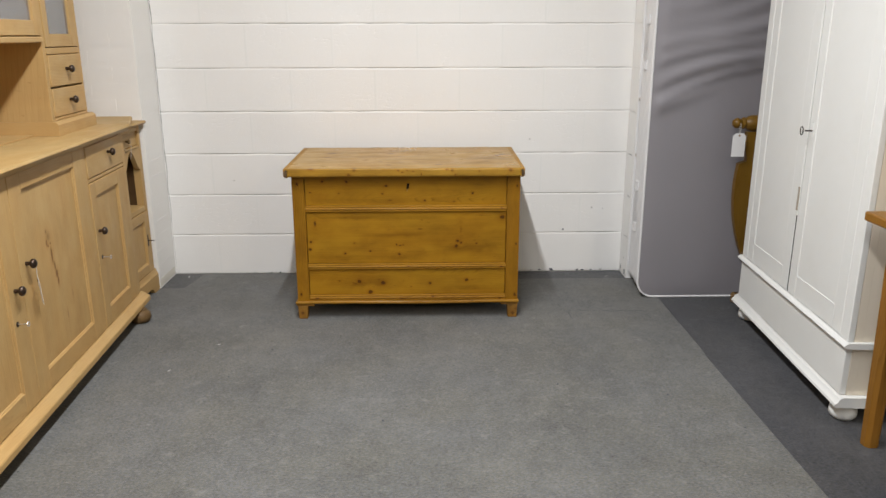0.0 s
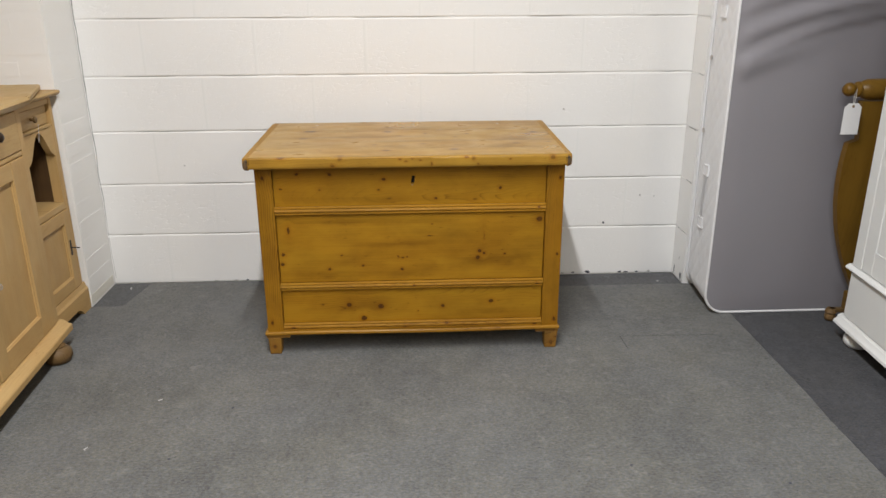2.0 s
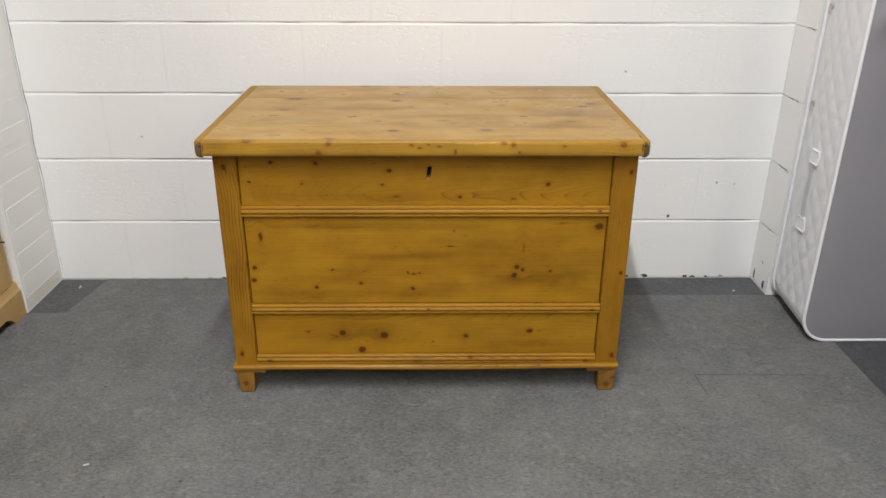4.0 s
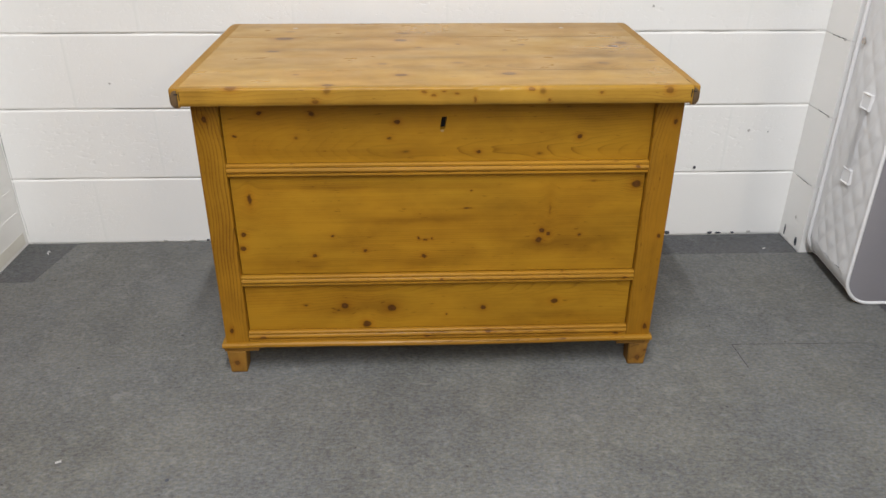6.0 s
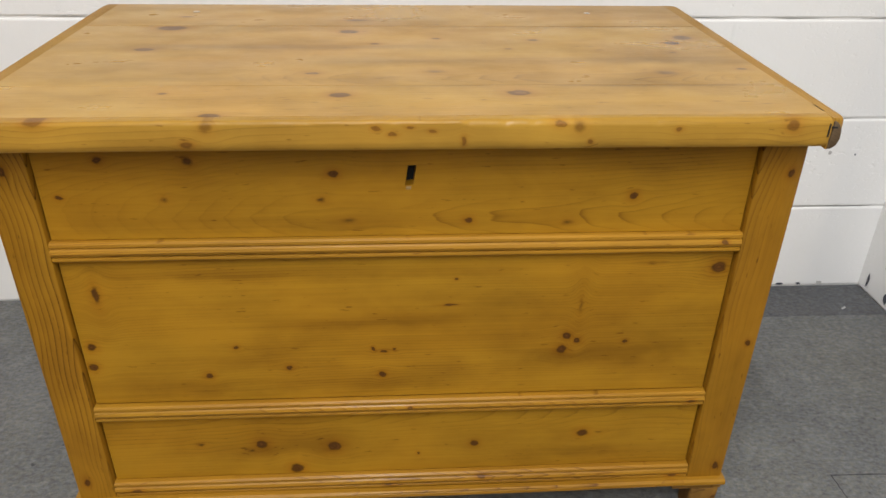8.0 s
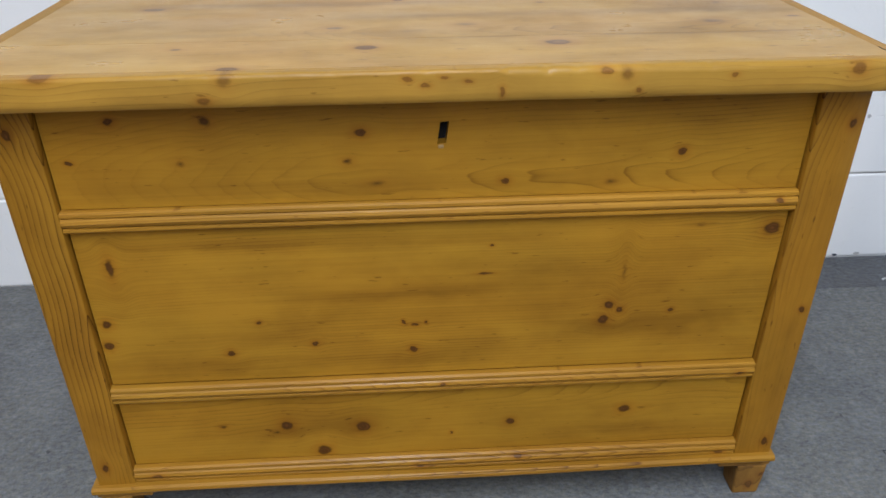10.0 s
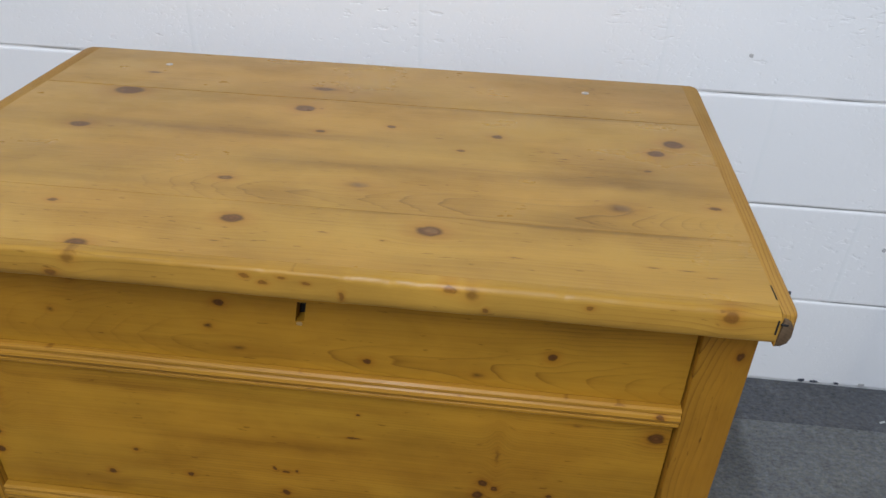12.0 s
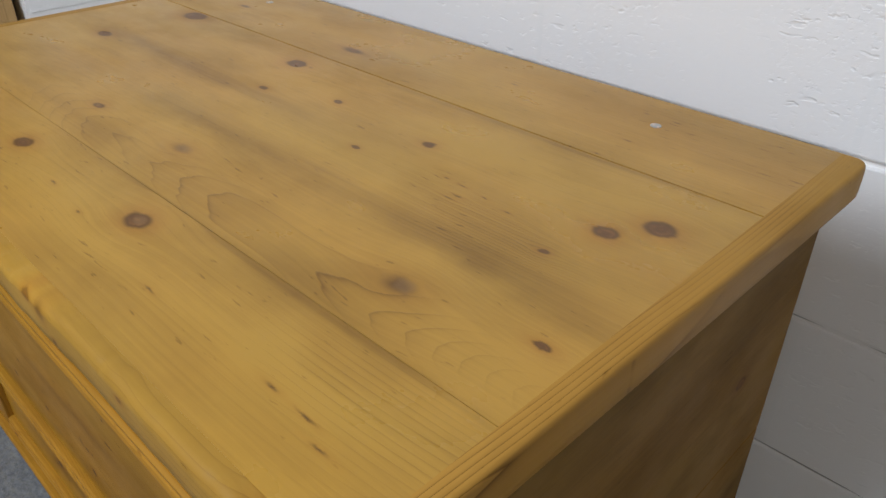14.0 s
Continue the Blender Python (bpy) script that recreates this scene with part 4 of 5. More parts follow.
# bail handle on the side
plate = box(0.4755, 0.4790, 4.082, 4.101, 0.404, 0.432, 0.0015)
handle = part("handle", plate, IRON, chest, "black iron drop handle")
part("staple", tube([(0.478, 4.085, 0.420), (0.489, 4.086, 0.421), (0.494, 4.0915, 0.417), (0.489, 4.097, 0.421), (0.478, 4.098, 0.420)], 0.0032), IRON, handle, smooth=50)
ring = [(0.4925 + 0.003 * math.sin(a), 4.0915 + 0.021 * math.sin(a), 0.388 + 0.031 * math.cos(a)) for a in [2 * math.pi * k / 28 for k in range(28)]]
part("ring", tube(ring, 0.0038, 8, True), IRON, handle, smooth=50)


def price_tag(name, top, width, height, facing, lean=0.0, label="white card price tag hanging on white string"):
    """A card on a loop of string. facing: the direction of its face in the plan, in degrees."""
    x, y, z = top
    a = radians(facing)
    ux, uy = -math.sin(a), math.cos(a)
    tag = thing("price_tag", (x, y, z - height - 0.05), label, "tag", "price tags")
    bm = bmesh.new()
    c = width * 0.22
    outline = [(-width / 2, -height), (width / 2, -height), (width / 2, -c), (width / 2 - c, 0), (-width / 2 + c, 0), (-width / 2, -c)]
    vs = [bm.verts.new((x + p * ux + lean * q * math.cos(a), y + p * uy + lean * q * math.sin(a), z - 0.05 + q)) for p, q in outline]
    bm.faces.new(vs)
    bm.normal_update()
    bmesh.ops.solidify(bm, geom=list(bm.faces), thickness=0.0008)
    card = part("card", bm, PAPER, tag)
    part("eyelet", lathe([(0.0046, -0.0012), (0.0046, 0.0012)], (x, y, z - 0.05 - height * 0.10), "x" if abs(math.cos(a)) > 0.7 else "y", 12), BRASS, card)
    part("string", tube([(x, y, z - 0.05 - height * 0.10), (x + 0.004 * ux, y + 0.004 * uy, z - 0.03), (x + 0.002, y, z), (x - 0.004 * ux, y - 0.004 * uy, z - 0.028), (x, y, z - 0.052 - height * 0.10)], 0.0009, 6), STRING, tag)
    return tag


price_tag("price_tag", (0.4960, 4.0915, 0.361), 0.030, 0.055, 35, 0.15, "white card price tag hanging from iron handle")

# ---- pale pine dresser with its glazed top, and the pot cupboard beside it ----
FRONT, SKEW = -1.335, 3.6
dresser = thing("dresser", (FRONT, 3.895, 0.0), "pale stripped pine dresser base with panelled doors on bun feet", "dresser", turn=SKEW)
DY0, DY1 = 1.690, 3.930
part("carcass", box(-1.875, FRONT - 0.022, DY0 + 0.004, DY1 - 0.006, 0.110, 0.880, 0.002, 1), PALE_Z, dresser)
top_prof = [(-1.890, 0.882), (FRONT + 0.012, 0.882), (FRONT + 0.022, 0.888), (FRONT + 0.032, 0.897), (FRONT + 0.036, 0.906), (FRONT + 0.031, 0.914), (FRONT + 0.022, 0.9165), (-1.890, 0.9165)]
top = part("top", sweep(top_prof, "y", DY0 - 0.03, DY1 + 0.004), PALE_TOP, dresser, "moulded pine top", smooth=30)
flap = bmesh.new()
tiers = []
for z, back in ((0.8955, 0.006), (0.9000, 0.001), (0.9120, 0.0), (0.9163, 0.005)):
    tiers.append([flap.verts.new(v) for v in ((-1.88, DY1 + 0.0045, z), (FRONT + 0.034 - back, DY1 + 0.0045, z), (FRONT - 0.059 - back, 4.272, z), (-1.88, 4.272, z))])
for a, b in zip(tiers, tiers[1:]):
    for k in range(4):
        n = (k + 1) % 4
        flap.faces.new((a[k], a[n], b[n], b[k]))
flap.faces.new(list(reversed(tiers[0]))), flap.faces.new(tiers[-1])
bmesh.ops.recalc_face_normals(flap, faces=list(flap.faces))
part("canted_end", flap, PALE_TOP, top, "slanting end of the top board")
plinth_prof = [(-1.870, 0.062), (FRONT + 0.030, 0.062), (FRONT + 0.037, 0.068), (FRONT + 0.037, 0.086), (FRONT + 0.034, 0.091), (FRONT + 0.026, 0.094), (FRONT + 0.018, 0.100), (FRONT + 0.010, 0.107), (FRONT + 0.004, 0.109), (-1.870, 0.109)]
part("plinth", sweep(plinth_prof, "y", DY0 - 0.02, DY1 + 0.004), PALE_Y, dresser, "moulded base rail", smooth=30)
for y in (DY0 + 0.06, DY1 - 0.123):
    for x in (FRONT + 0.022, -1.82):
        part("bun_foot", lathe([(0.026, 0.0), (0.040, 0.006), (0.049, 0.024), (0.047, 0.044), (0.034, 0.056), (0.028, 0.060), (0.030, 0.063)], (x, y, 0.0), "z", 24), BUN_WOOD, dresser, "darker turned bun foot", smooth=50)


def framed(parent, name, y0, y1, z0, z1, stile, rail, xf, inside, label="", thick=0.022):
    """A framed door that faces +x: its panel or pane, two stiles and two rails."""
    door = part(name, inside[0], inside[1], parent, label)
    for a, b in ((y0, y0 + stile[0]), (y1 - stile[1], y1)):
        part("stile", box(xf - thick, xf, a, b, z0, z1, 0.0018, 1), PALE_Z, door)
    for a, b in ((z0, z0 + rail[0]), (z1 - rail[1], z1)):
        part("door_rail", box(xf - thick + 0.0005, xf - 0.0005, y0 + stile[0], y1 - stile[1], a, b, 0.0012, 1), PALE_Y, door)
    return door


def panel_bead(y0, y1, z0, z1, xf):
    """A thin quarter bead round a panel."""
    pts = [(xf - 0.004, y0, z0), (xf - 0.004, y1, z0), (xf - 0.004, y1, z1), (xf - 0.004, y0, z1)]
    out = []
    for k in range(4):
        a, b = pts[k], pts[(k + 1) % 4]
        out.append(tube([a, b], 0.005, 8))
    return join(*out)


def knob_x(parent, x, y, z, r=0.0165):
    part("knob", lathe([(0.0075, -0.002), (0.0065, 0.010), (0.008, 0.014), (r * 0.92, 0.018), (r, 0.022), (r * 0.93, 0.028), (r * 0.55, 0.033), (0.001, 0.034)], (x, y, z), "x", 20), KNOB_WOOD, parent, "dark turned knob", smooth=50)


def key_x(parent, x, y, z, plate=0.017):
    lock = part("escutcheon", lathe([(0.0085, 0.0), (0.0085, 0.0015), (0.006, 0.0022)], (x, y, z), "x", 16), IRON, parent, "oval dark keyhole plate")
    part("key", join(tube([(x, y, z), (x + 0.026, y, z)], 0.0022, 8), tube([(x + 0.034, y + 0.008 * math.cos(a), z + 0.008 * math.sin(a)) for a in [2 * math.pi * i / 14 for i in range(14)]], 0.0017, 6, True)), STEEL, lock, "small steel key")


def panel_door(name, parent, y0, y1, z0, z1, xf, stile=(0.062, 0.100), rail=(0.072, 0.058), panel_mat=None, label=""):
    inside = (box(xf - 0.018, xf - 0.011, y0 + stile[0] - 0.004, y1 - stile[1] + 0.004, z0 + rail[0] - 0.004, z1 - rail[1] + 0.004), panel_mat or PALE_Z)
    door = framed(parent, name, y0, y1, z0, z1, stile, rail, xf, inside, label)
    part("bead", panel_bead(y0 + stile[0], y1 - stile[1], z0 + rail[0], z1 - rail[1], xf - 0.006), PALE_Y, door, smooth=50)
    return door


# uprights between the bays
for y0, y1 in ((DY1 - 0.040, DY1 - 0.006), (3.431, 3.456), (2.122, 2.147), (DY0 + 0.006, DY0 + 0.016)):
    part("upright", box(FRONT - 0.024, FRONT - 0.003, y0, y1, 0.110, 0.881, 0.002, 1), PALE_Z, dresser)
for y0, y1 in ((3.457, DY1 - 0.041), (DY0 + 0.017, 2.121)):
    drawer = part("drawer", box(FRONT - 0.022, FRONT, y0 + 0.002, y1 - 0.002, 0.748, 0.875, 0.003), PALE_Y, dresser, "small drawer with a dark knob")
    knob_x(drawer, FRONT, (y0 + y1) / 2 + 0.028, 0.824)
    part("crossbar", box(FRONT - 0.023, FRONT - 0.003, y0, y1, 0.730, 0.745, 0.002, 1), PALE_Y, dresser)
    d = panel_door("door", dresser, y0 + 0.002, y1 - 0.002, 0.112, 0.727, FRONT, label="narrow panelled pine door")
    knob_x(d, FRONT, y0 + 0.040, 0.525)
    key_x(d, FRONT, y0 + 0.040, 0.412)
wide = panel_door("door", dresser, 2.797, 3.429, 0.112, 0.878, FRONT, (0.088, 0.104), (0.072, 0.056), PALE_DOOR, "wide pine door with knotty panel")
knob_x(wide, FRONT, 2.840, 0.583)
wide2 = panel_door("door", dresser, 2.149, 2.793, 0.112, 0.878, FRONT, (0.104, 0.096), (0.072, 0.056), PALE_DOOR, "wide pine door with knotty panel")
knob_x(wide2, FRONT, 2.738, 0.522)
key_x(wide2, FRONT, 2.722, 0.416)
price_tag("price_tag", (FRONT + 0.088, 2.858, 0.580), 0.042, 0.090, 214, 0.06, "white card price tag hanging from dresser knob")

# glazed upper part standing on the dresser
hutch = thing("glazed_cabinet", (FRONT, 3.895, 0.917), "pale pine glazed dresser top with small drawers and open recess", "cabinet", turn=SKEW)
HF, HY0, HY1, HB = -1.458, 1.730, 3.885, -1.865
Z0 = 0.917
foot_prof = [(HB, Z0), (HF + 0.020, Z0), (HF + 0.020, Z0 + 0.044), (HF + 0.014, Z0 + 0.052), (HF + 0.008, Z0 + 0.056), (HB, Z0 + 0.056)]
for y0, y1 in ((3.496, HY1 + 0.026), (HY0 - 0.026, 2.119)):
    part("plinth", sweep(foot_prof, "y", y0, y1), PALE_Y, hutch, smooth=30)
part("back", box(HB, HB + 0.014, HY0, HY1, Z0, 1.96), PALE_Z, hutch)
part("recess_floor", box(HB + 0.014, HF - 0.08, 2.120, 3.495, Z0, Z0 + 0.006), PALE_Y, hutch)
for y0, y1 in ((3.866, HY1), (3.508, 3.534), (2.081, 2.107), (HY0, HY0 + 0.019)):
    part("side", box(HB + 0.014, HF - 0.004, y0, y1, Z0 + 0.055, 1.96, 0.0015, 1), PALE_Z, hutch)
part("shelf", box(HB + 0.014, HF + 0.004, 2.108, 3.507, 1.278, 1.300, 0.004), PALE_Y, hutch)
part("cornice", sweep([(HB, 1.962), (HF, 1.962), (HF + 0.02, 1.99), (HF + 0.05, 2.01), (HF + 0.05, 2.04), (HB, 2.04)], "y", HY0 - 0.04, HY1 + 0.04), PALE_Y, hutch)
for y0, y1 in ((3.536, 3.864), (HY0 + 0.021, 2.079)):
    part("column_rail", box(HF - 0.022, HF - 0.002, y0, y1, 1.232, 1.256, 0.0015, 1), PALE_Y, hutch)
    part("column_rail", box(HF - 0.022, HF - 0.002, y0, y1, 0.974, 0.984, 0.0015, 1), PALE_Y, hutch)
    for z0, z1 in ((0.987, 1.098), (1.106, 1.229)):
        small = part("drawer", box(HF - 0.30, HF, y0 + 0.002, y1 - 0.002, z0, z1, 0.003), PALE_Y, hutch, "small drawer with a dark knob")
        knob_x(small, HF, (y0 + y1) / 2, (z0 + z1) / 2 + 0.004, 0.0155)
    framed(hutch, "glazed_door", y0 + 0.002, y1 - 0.002, 1.260, 1.955, (0.044, 0.060), (0.050, 0.050), HF, (box(HF - 0.014, HF - 0.010, y0 + 0.042, y1 - 0.058, 1.306, 1.908), GLASS), "pine framed door with pane coloured grey for a reflection")
for y0, y1 in ((2.809, 3.506), (2.110, 2.805)):
    framed(hutch, "glazed_door", y0 + 0.002, y1 - 0.002, 1.304, 1.955, (0.050, 0.050), (0.055, 0.055), HF, (box(HF - 0.014, HF - 0.010, y0 + 0.048, y1 - 0.048, 1.355, 1.904), GLASS), "pine framed door with pane coloured grey for a reflection")

# pot cupboard: drawer, open niche under an ogee arch, panelled door
NX, NY0, NY1 = -1.394, 3.938, 4.279
stand = thing("pot_cupboard", (-1.56, 4.10, 0.0), "narrow pale pine pot cupboard with arched niche beside the dresser", "cupboard")
cup_top = [(-1.780, 0.868), (NX + 0.004, 0.868), (NX + 0.014, 0.872), (NX + 0.026, 0.878), (NX + 0.030, 0.885), (NX + 0.024, 0.892), (-1.780, 0.8935)]
part("top", sweep(cup_top, "y", NY0 - 0.030, NY1 + 0.022), PALE_TOP, stand, smooth=30)
for y0, y1 in ((NY0, NY0 + 0.022), (NY1 - 0.022, NY1)):
    part("side", box(-1.765, NX - 0.001, y0, y1, 0.095, 0.867, 0.002, 1), PALE_Z, stand)
part("back", box(-1.778, -1.766, NY0, NY1, 0.095, 0.867), NICHE_SHADE_WOOD, stand, "back board coloured dark for the shade in the niche")
for z0, z1 in ((0.440, 0.466), (0.762, 0.773), (0.846, 0.866)):
    part("shelf", box(-1.764, NX - 0.003, NY0 + 0.0225, NY1 - 0.0225, z0, z1, 0.002, 1), PALE_Y, stand)
nd = part("drawer", box(NX - 0.30, NX - 0.013, NY0 + 0.026, NY1 - 0.026, 0.775, 0.843, 0.0025), PALE_Y, stand, "shallow drawer with a small pine knob")
part("knob", lathe([(0.006, -0.002), (0.005, 0.008), (0.012, 0.014), (0.011, 0.020), (0.001, 0.023)], (NX - 0.013, 4.125, 0.808), "x", 16), BUN_WOOD, nd, "small brown turned knob", smooth=50)
# arch board over the niche
arch_bm = bmesh.new()
ya, yb, steps = 4.031, 4.243, 24
up, down = [], []
for k in range(steps + 1):
    f = k / steps
    s = abs(2 * f - 1)
    drop = 0.757 - 0.104 * (s - 0.10 * math.sin(2 * math.pi * s))
    up.append((f * (yb - ya) + ya, 0.7615)), down.append((f * (yb - ya) + ya, drop))
for x, flip in ((NX - 0.001, False), (NX - 0.024, True)):
    a = [arch_bm.verts.new((x, y, z)) for y, z in up]
    b = [arch_bm.verts.new((x, y, z)) for y, z in down]
    for k in range(steps):
        q = (b[k], b[k + 1], a[k + 1], a[k])
        arch_bm.faces.new(tuple(reversed(q)) if flip else q)
    if not flip:
        first = b
    else:
        for k in range(steps):
            arch_bm.faces.new((b[k], b[k + 1], first[k + 1], first[k]))
bmesh.ops.recalc_face_normals(arch_bm, faces=list(arch_bm.faces))
part("arch_board", arch_bm, PALE_Y, stand, "shaped ogee arch over the niche")
for y0, y1 in ((NY0 + 0.0225, 4.0305), (4.2435, NY1 - 0.0225)):
    part("stile", box(NX - 0.038, NX - 0.0015, y0, y1, 0.4665, 0.7615), PALE_Z, stand)
ndoor = panel_door("door", stand, NY0 + 0.025, NY1 - 0.025, 0.118, 0.437, NX + 0.002, (0.045, 0.045), (0.048, 0.048), label="small panelled door with key")
part("key", join(tube([(NX, 4.228, 0.285), (NX + 0.035, 4.228, 0.285)], 0.0025, 8), box(NX + 0.001, NX + 0.004, 4.222, 4.234, 0.255, 0.315, 0.001)), IRON, ndoor, "iron key in its plate")
# thin dark panels added so the niche sides look shaded
for y0, y1 in ((NY0 + 0.0225, NY0 + 0.0255), (NY1 - 0.0255, NY1 - 0.0225)):
    part("niche_lining", box(-1.764, NX - 0.0385, y0, y1, 0.4665, 0.7615), NICHE_SHADE_WOOD, stand, "added panel coloured dark for the shade in the niche")
foot_bm = bmesh.new()
y_line = [NY0 - 0.012, NY0 + 0.055, NY0 + 0.075, NY0 + 0.10, NY1 - 0.10, NY1 - 0.075, NY1 - 0.055, NY1 + 0.012]
z_line = [0.0, 0.0, 0.022, 0.034, 0.034, 0.022, 0.0, 0.0]
cols = []
for y, z in zip(y_line, z_line):
    cols.append([foot_bm.verts.new(p) for p in ((NX - 0.012, y, z), (NX + 0.012, y, z), (NX + 0.012, y, 0.088), (NX + 0.006, y, 0.098), (NX + 0.001, y, 0.116), (NX - 0.012, y, 0.116))])
for a, b in zip(cols, cols[1:]):
    for k in range(6):
        n = (k + 1) % 6
        foot_bm.faces.new((a[k], a[n], b[n], b[k]))
foot_bm.faces.new(cols[0]), foot_bm.faces.new(list(reversed(cols[-1])))
bmesh.ops.recalc_face_normals(foot_bm, faces=list(foot_bm.faces))
part("bracket_plinth", foot_bm, PALE_Y, stand, "shaped bracket plinth")
for y0, y1 in ((NY0 - 0.010, NY0 + 0.012), (NY1 - 0.012, NY1 + 0.010)):
    part("plinth_side", box(-1.77, NX - 0.0125, y0, y1, 0.0, 0.098), PALE_Y, stand)
loop = thing("string_loop", (NX + 0.004, 4.135, 0.710), "loop of white string hanging in the cupboard arch", "string")
part("string", tube([(NX + 0.006, 4.137, 0.788), (NX + 0.004, 4.135, 0.760), (NX + 0.002, 4.131, 0.732), (NX - 0.001, 4.133, 0.724)], 0.0009, 6), STRING, loop)

# ---- white wardrobe, turned a little towards the room; its front faces the chest side ----
wardrobe = thing("wardrobe", (1.503, 3.30, 0.0), "white painted two-door wardrobe with base drawer on bun feet", "wardrobe", turn=-3.6, local=True)
WL, WD, WH = 0.525, 0.55, 1.93      # half width along y, depth along +x, height


def wpart(name, bm, mat=None, parent=None, label="", smooth=None):
    return part(name, bm, mat or WHITE_PAINT, parent or wardrobe, label, smooth)


for y0, y1 in ((-WL + 0.004, -WL + 0.024), (WL - 0.024, WL - 0.004)):
    wpart("side_board", box(0.047, WD, y0, y1, 0.105, WH), WARM_SIDE_PAINT, label="white side board coloured cream for warm light")
wpart("back_board", box(WD - 0.012, WD, -WL + 0.024, WL - 0.024, 0.105, WH), WARM_SIDE_PAINT)
for z0, z1 in ((0.105, 0.120), (0.282, 0.300), (WH - 0.02, WH)):
    wpart("shelf_board", box(0.022, WD - 0.012, -WL + 0.024, WL - 0.024, z0, z1), WARM_SIDE_PAINT)
for y0, y1 in ((-WL + 0.004, -WL + 0.024), (WL - 0.024, WL - 0.004)):
    wpart("side_panel", box(0.0205, 0.0465, y0, y1, 0.105, WH), WARM_SIDE_PAINT)
plinth = [(WD, 0.066), (-0.018, 0.066), (-0.024, 0.072), (-0.022, 0.080), (-0.014, 0.086), (-0.008, 0.098), (0.004, 0.104), (WD, 0.104)]
wpart("plinth", sweep(plinth, "y", -WL - 0.018, WL + 0.018), label="moulded plinth", smooth=30)
for y in (-WL + 0.045, WL - 0.05):
    for x in (0.040, WD - 0.06):
        wpart("bun_foot", lathe([(0.020, 0.0), (0.036, 0.004), (0.046, 0.017), (0.046, 0.036), (0.034, 0.053), (0.022, 0.060), (0.023, 0.067)], (x, y, 0.0), "z", 24), smooth=50)
wpart("drawer", box(-0.002, 0.020, -WL + 0.006, WL - 0.006, 0.106, 0.279, 0.002, 1), label="plain base drawer front")
mould = [(WD, 0.281), (0.000, 0.281), (-0.014, 0.284), (-0.018, 0.290), (-0.014, 0.296), (-0.004, 0.302), (WD, 0.302)]
wpart("waist_moulding", sweep(mould, "y", -WL - 0.012, WL + 0.012), smooth=30)
for y0, y1 in ((-WL + 0.004, -WL + 0.060), (WL - 0.060, WL - 0.004)):
    stile = box(-0.002, 0.020, y0, y1, 0.303, WH - 0.002, 0.003, 2)
    wpart("corner_stile", stile)
for side, y0, y1 in ((-1, -WL + 0.062, -0.0050), (1, 0.0050, WL - 0.062)):
    st, rl = 0.066, 0.085
    door = wpart("door", box(0.0012, 0.0075, y0 + st - 0.004, y1 - st + 0.004, 0.305 + rl - 0.004, WH - 0.01 - rl + 0.004), label="white panelled wardrobe door")
    for a, b in ((y0, y0 + st), (y1 - st, y1)):
        wpart("stile", box(-0.001, 0.020, a, b, 0.305, WH - 0.01, 0.0025, 1), parent=door)
    for a, b in ((0.305, 0.305 + rl), (WH - 0.01 - rl, WH - 0.01)):
        wpart("door_rail", box(-0.0005, 0.0195, y0 + st - 0.001, y1 - st + 0.001, a, b, 0.0025, 1), parent=door)
    a0, a1, b0, b1 = y0 + st, y1 - st, 0.305 + rl, WH - 0.01 - rl
    corners = [(0.0018, a0, b0), (0.0018, a1, b0), (0.0018, a1, b1), (0.0018, a0, b1)]
    wpart("bead", join(*[tube([corners[k], corners[(k + 1) % 4]], 0.0032, 8) for k in range(4)]), parent=door, smooth=50)
    if side < 0:
        lockp = wpart("lock_plate", box(-0.0035, -0.001, y1 - 0.045, y1 - 0.035, 0.935, 0.985, 0.001), parent=door)
        yk = y1 - 0.040
        wpart("key", join(tube([(0.0, yk, 0.955), (-0.030, yk, 0.955)], 0.0032, 8),
                          tube([(-0.042, yk + 0.012 * math.cos(a), 0.955 + 0.015 * math.sin(a)) for a in [2 * math.pi * i / 16 for i in range(16)]], 0.0022, 6, True)), IRON, lockp, "steel key with a ring bow")
        wpart("worn_edge", box(-0.0085, -0.0008, y1 - 0.011, y1 + 0.006, 0.640, 0.735, 0.003), GRUBBY, door, "brown finger-worn paint below the key")
        wpart("cover_strip", box(-0.0075, -0.001, y1 - 0.012, y1 + 0.010, 0.62, WH - 0.02, 0.004), parent=door, label="rounded strip over the door gap")
# black strip added in the gap to draw its shade
wpart("gap_shade_strip", box(0.0005, 0.0185, -0.0046, 0.0046, 0.306, WH - 0.03), KEYHOLE_DARK, label="near-black strip painted for the shade of the door gap")
wpart("cornice", sweep([(WD, WH), (0.0, WH), (-0.02, WH + 0.02), (-0.045, WH + 0.04), (-0.05, WH + 0.075), (WD, WH + 0.075)], "y", -WL - 0.045, WL + 0.045), label="moulded cornice")

# ---- mattress stood on edge against the block pier ----
MX0, MX1, MY0, MY1, MTOP, MR = 1.122, 2.03, 4.085, 4.375, 1.90, 0.085
mattress = thing("mattress", (1.55, 4.23, 0.0), "white quilted mattress with grey base fabric, stood upright against wall", "mattress")


def lean(y):
    """The whole mattress stands a little askew: its wall side is set back."""
    return 0.026 * (y - MY0) / (MY1 - MY0)


